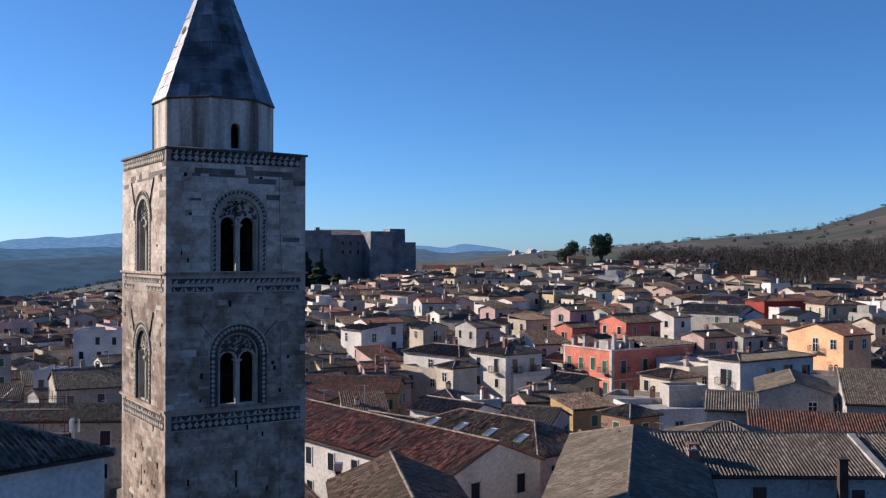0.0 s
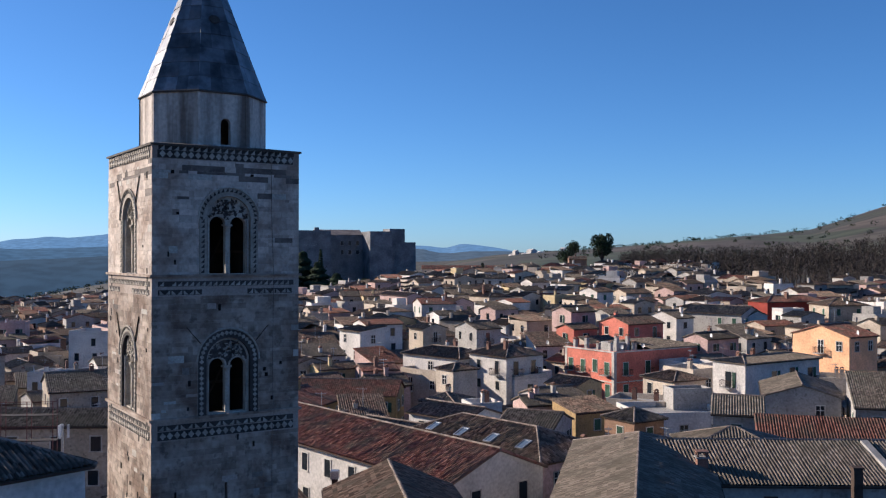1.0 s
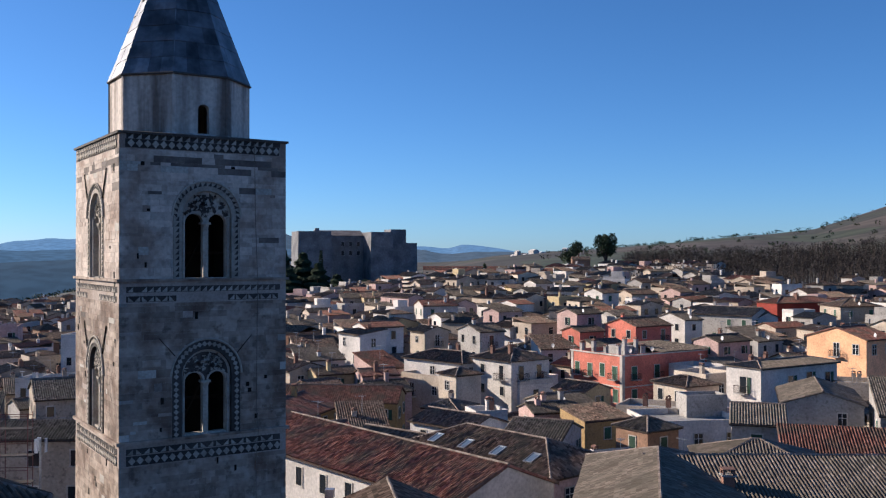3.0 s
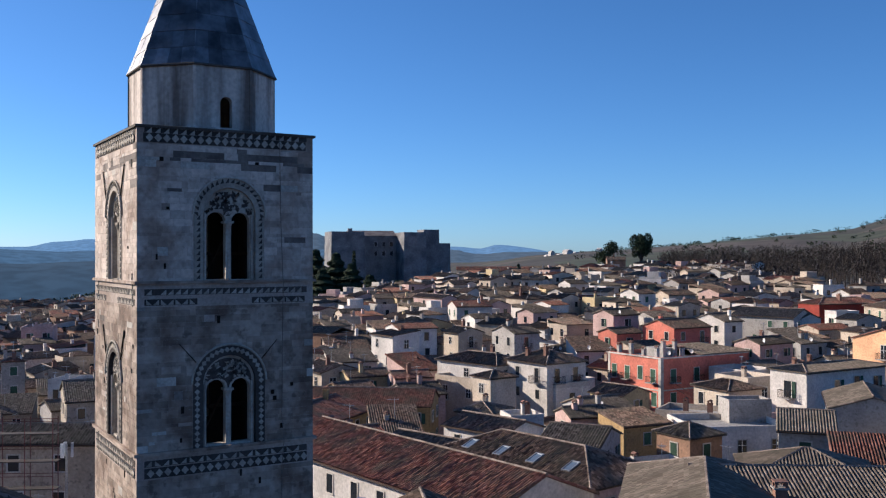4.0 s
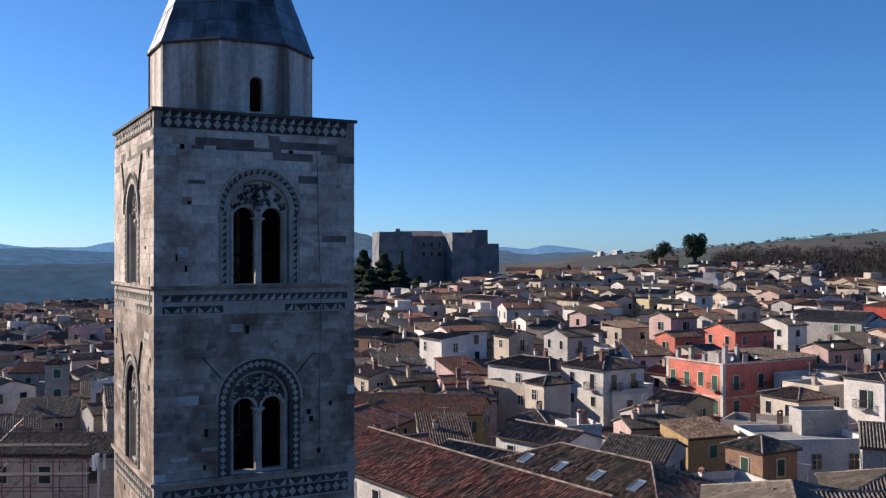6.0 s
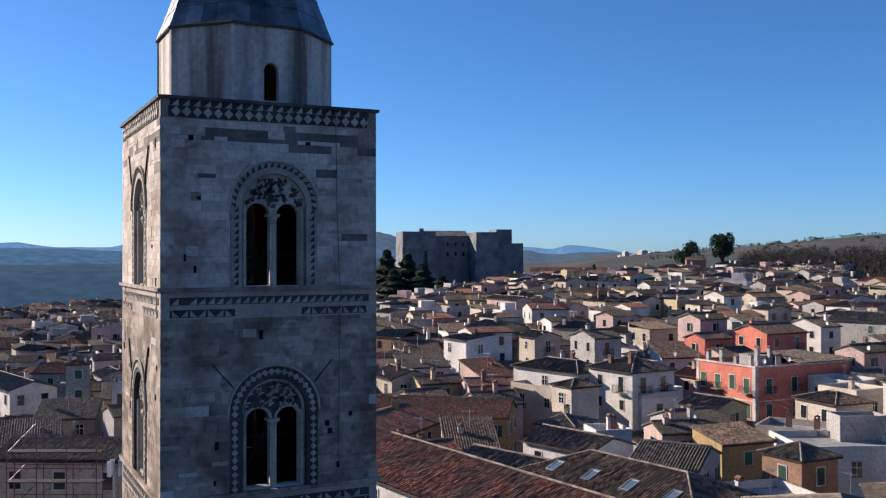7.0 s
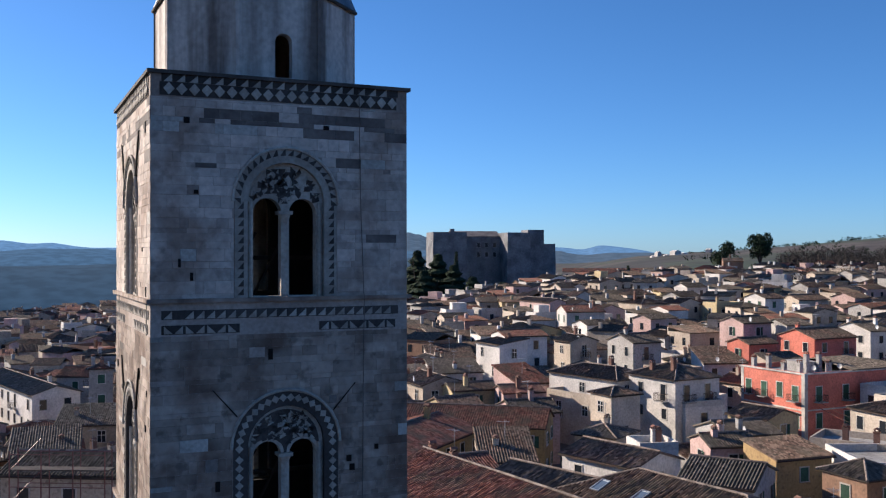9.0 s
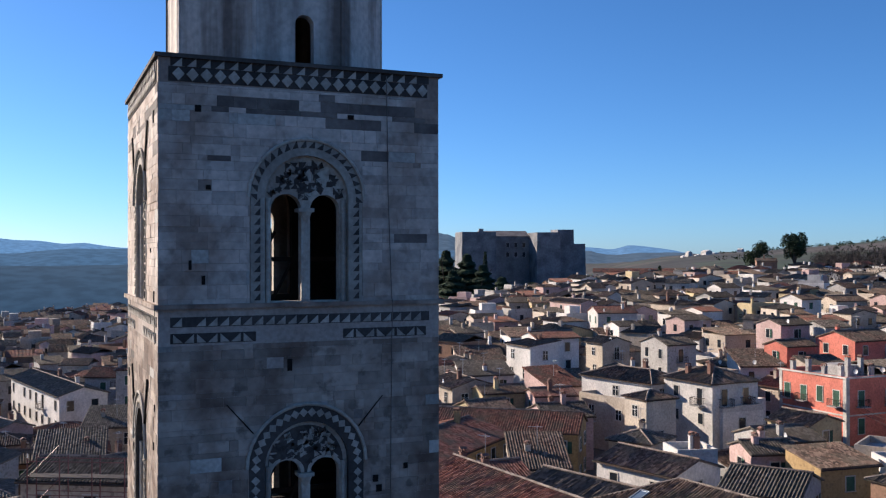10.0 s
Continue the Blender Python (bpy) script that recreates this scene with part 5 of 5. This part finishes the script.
def woods():
    """Bare winter woods on the slope behind the town: round crowns of fine twigs."""
    rr = random.Random(21)
    g, tr = Geo(), Geo()
    for q in range(3400):
        x, y = rr.uniform(50, 560), rr.uniform(345, 660)
        if y < 345 + 0.1 * abs(x - 140) or x < 0.135 * y:
            continue
        z = height(x, y)
        t = rr.uniform(8, 13)
        wide = rr.uniform(2.6, 4.6)
        tr.tube((x, y, z), (x, y, z + t * 0.6), 0.28, 0.12, 4)
        for s in range(3):
            e = (x + rr.uniform(-2, 2), y + rr.uniform(-2, 2), z + t * rr.uniform(0.6, 0.95))
            tr.tube((x, y, z + t * 0.35), e, 0.12, 0.03, 3)
        for s in range(95):
            a, b, r = rr.uniform(0, 2 * math.pi), math.acos(rr.uniform(-1, 1)), rr.uniform(0.1, 1) ** 0.45
            out = Vector((math.sin(b) * math.cos(a), math.sin(b) * math.sin(a), math.cos(b)))
            p = Vector((x, y, z + t * 0.58)) + Vector((out.x * wide, out.y * wide, out.z * t * 0.42)) * r
            d1 = (out + Vector((0, 0, 0.5)) + Vector((rr.gauss(0, 0.4), rr.gauss(0, 0.4), 0))) * rr.uniform(0.4, 0.9)
            d2 = Vector((rr.gauss(0, 0.22), rr.gauss(0, 0.22), rr.uniform(-0.1, 0.2)))
            g.poly([p, p + d1, p + d2])
    th = tagged(new("bare_woods", g.mesh("bare_woods", TWIGS)), "leafless grey-brown winter woods on the slope", "woods", kind="stuff")
    piece("trunks", tr.mesh("trunks", BARK), th, kind="stuff")


woods()


def scrub():
    """Hedges and small trees dotted over the far hills, and the valley's copses."""
    rr = random.Random(31)
    g = Geo()
    n = 0
    while n < 1500:
        if n % 3:
            x, y = rr.uniform(40, 1500), rr.uniform(560, 2000)
            if x < 0.05 * y:
                continue
        else:
            x, y = rr.uniform(-800, -120), rr.uniform(260, 1300)
        n += 1
        z = height(x, y)
        s = rr.uniform(1.5, 4)
        for q in range(16):
            p = Vector((x + rr.gauss(0, s * 0.7), y + rr.gauss(0, s * 0.6), z + rr.uniform(0, s * 1.1)))
            g.poly([p, p + Vector((rr.uniform(0.6, 1.5), rr.gauss(0, 0.6), rr.uniform(-0.3, 0.6))), p + Vector((rr.gauss(0, 0.5), rr.gauss(0, 0.5), rr.uniform(0.6, 1.7)))])
    tagged(new("hedges", g.mesh("hedges", NEEDLES)), "dark hedges and scattered trees over the fields", "hedges", kind="stuff")


scrub()


def farms():
    """Pale farmhouses scattered over the valley and the far fields."""
    rr = random.Random(41)
    g = Geo()
    n = 0
    while n < 130:
        x, y = (rr.uniform(-900, -180), rr.uniform(420, 1250)) if n % 12 else (rr.uniform(-60, 90), rr.uniform(1100, 1500))
        if x > -130 - 0.42 * y and x < 20:
            continue
        n += 1
        z = height(x, y)
        w, d, h = rr.uniform(5, 12), rr.uniform(5, 8), rr.uniform(3, 5)
        i = len(g.v)
        g.prism([(0, z - 2), (w, z - 2), (w, z + h), (w / 2, z + h + 1.6), (0, z + h)], 0, d)
        a = rr.uniform(0, 1.5)
        g.v[i:] = [(x + p[0] * math.cos(a) - p[1] * math.sin(a), y + p[0] * math.sin(a) + p[1] * math.cos(a), p[2]) for p in g.v[i:]]
    tagged(new("far_farms", g.mesh("far_farms", PLASTER_FAR["white"])), "pale farmhouses scattered over valley and hills", "farmhouses", kind="stuff")


farms()


# ---- ashlar blocks of the tower ----
def ashlar():
    """Courses of squared limestone on the two faces that are seen; the upper front storey stone by stone."""
    rr = random.Random(77)
    single = 0
    cache = {}
    for k in (0, 1):
        m, ln = side_matrix(k)
        rest, low = Geo(), Geo()
        z = 16.0
        while z < 36.72:
            hc = rr.choice((0.14, 0.2, 0.25, 0.29, 0.36))
            z1 = min(z + hc, 36.74)
            skip = (z < 30.95 and z1 > 29.98) or (z < 23.98 and z1 > 22.9)
            if skip:
                lim0 = 30.97 if z > 25 else 23.99
                if z1 > lim0 - 0.01 or z > (29.9 if z > 25 else 22.8):
                    z = max(z1, lim0)
                    continue
                z1 = 29.98 if z > 25 else 22.9
            zm = (z + z1) / 2
            cuts = []
            for c, half, z0, sp, st in window_spec(ln):
                top = z if z > sp else sp
                if z0 - 0.05 < zm < sp + half + 0.05:
                    hw = half + 0.02 if zm <= sp else math.sqrt(max(0.0, (half + 0.06) ** 2 - (zm - sp) ** 2))
                    cuts.append((c - hw, c + hw))
            if 19.45 < zm < 20.55:
                cuts.append((ln / 2 - 0.17, ln / 2 - 0.01))
            x = 0.0
            while x < ln - 0.01:
                w = rr.choice((0.24, 0.34, 0.45, 0.6, 0.8, 1.0))
                x1 = min(x + w, ln)
                if ln - x1 < 0.2:
                    x1 = ln
                spans = [(x, x1)]
                for a, b in cuts:
                    spans = [s for p, q in spans for s in ((p, min(q, a)), (max(p, b), q)) if s[1] - s[0] > 0.06]
                for p, q in spans:
                    if rr.random() < 0.012:
                        continue
                    dp = rr.choice((0.005, 0.008, 0.011, 0.016))
                    j = 0.002
                    tone = STONE
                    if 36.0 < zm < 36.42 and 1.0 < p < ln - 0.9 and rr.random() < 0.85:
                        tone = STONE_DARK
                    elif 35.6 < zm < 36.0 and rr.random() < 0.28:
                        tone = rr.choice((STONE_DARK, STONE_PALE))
                    elif rr.random() < 0.03:
                        tone = rr.choice((STONE_DARK, STONE_PALE))
                    if k == 0 and z > 31.2 and single < 330 or (tone is not STONE and rr.random() < 0.8):
                        single += 1
                        key = (round((q - p) / 0.05) * 0.05, round(z1 - z, 2), dp, tone.name)
                        if key not in cache:
                            g = Geo()
                            bw, bh = q - p - 2 * j, z1 - z - 2 * j
                            e = 0.004
                            g.v = [(0, 0, 0), (bw, 0, 0), (bw, 0, bh), (0, 0, bh), (e, -dp, e), (bw - e, -dp, e), (bw - e, -dp, bh - e), (e, -dp, bh - e)]
                            g.f = [(4, 5, 6, 7), (0, 1, 5, 4), (1, 2, 6, 5), (2, 3, 7, 6), (3, 0, 4, 7)]
                            cache[key] = (g.mesh("ashlar_block", tone), bw)
                        me, bw = cache[key]
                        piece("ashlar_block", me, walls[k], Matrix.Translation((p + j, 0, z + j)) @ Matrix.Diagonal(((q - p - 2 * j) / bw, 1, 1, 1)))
                    else:
                        # below 30.2 m the browner stone with the dimmer light in its tone
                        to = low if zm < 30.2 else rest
                        e, i = 0.004, len(to.v)
                        xa, xb, za, zb = p + j, q - j, z + j, z1 - j
                        to.v.extend([(xa, 0, za), (xb, 0, za), (xb, 0, zb), (xa, 0, zb), (xa + e, -dp, za + e), (xb - e, -dp, za + e), (xb - e, -dp, zb - e), (xa + e, -dp, zb - e)])
                        to.f.extend(tuple(i + n for n in f) for f in ((4, 5, 6, 7), (0, 1, 5, 4), (1, 2, 6, 5), (2, 3, 7, 6), (3, 0, 4, 7)))
                x = x1
            z = z1
        piece("ashlar_courses", rest.mesh("ashlar_courses", STONE_I), walls[k], kind="stuff")
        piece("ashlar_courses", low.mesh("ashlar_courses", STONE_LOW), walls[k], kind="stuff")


ashlar()
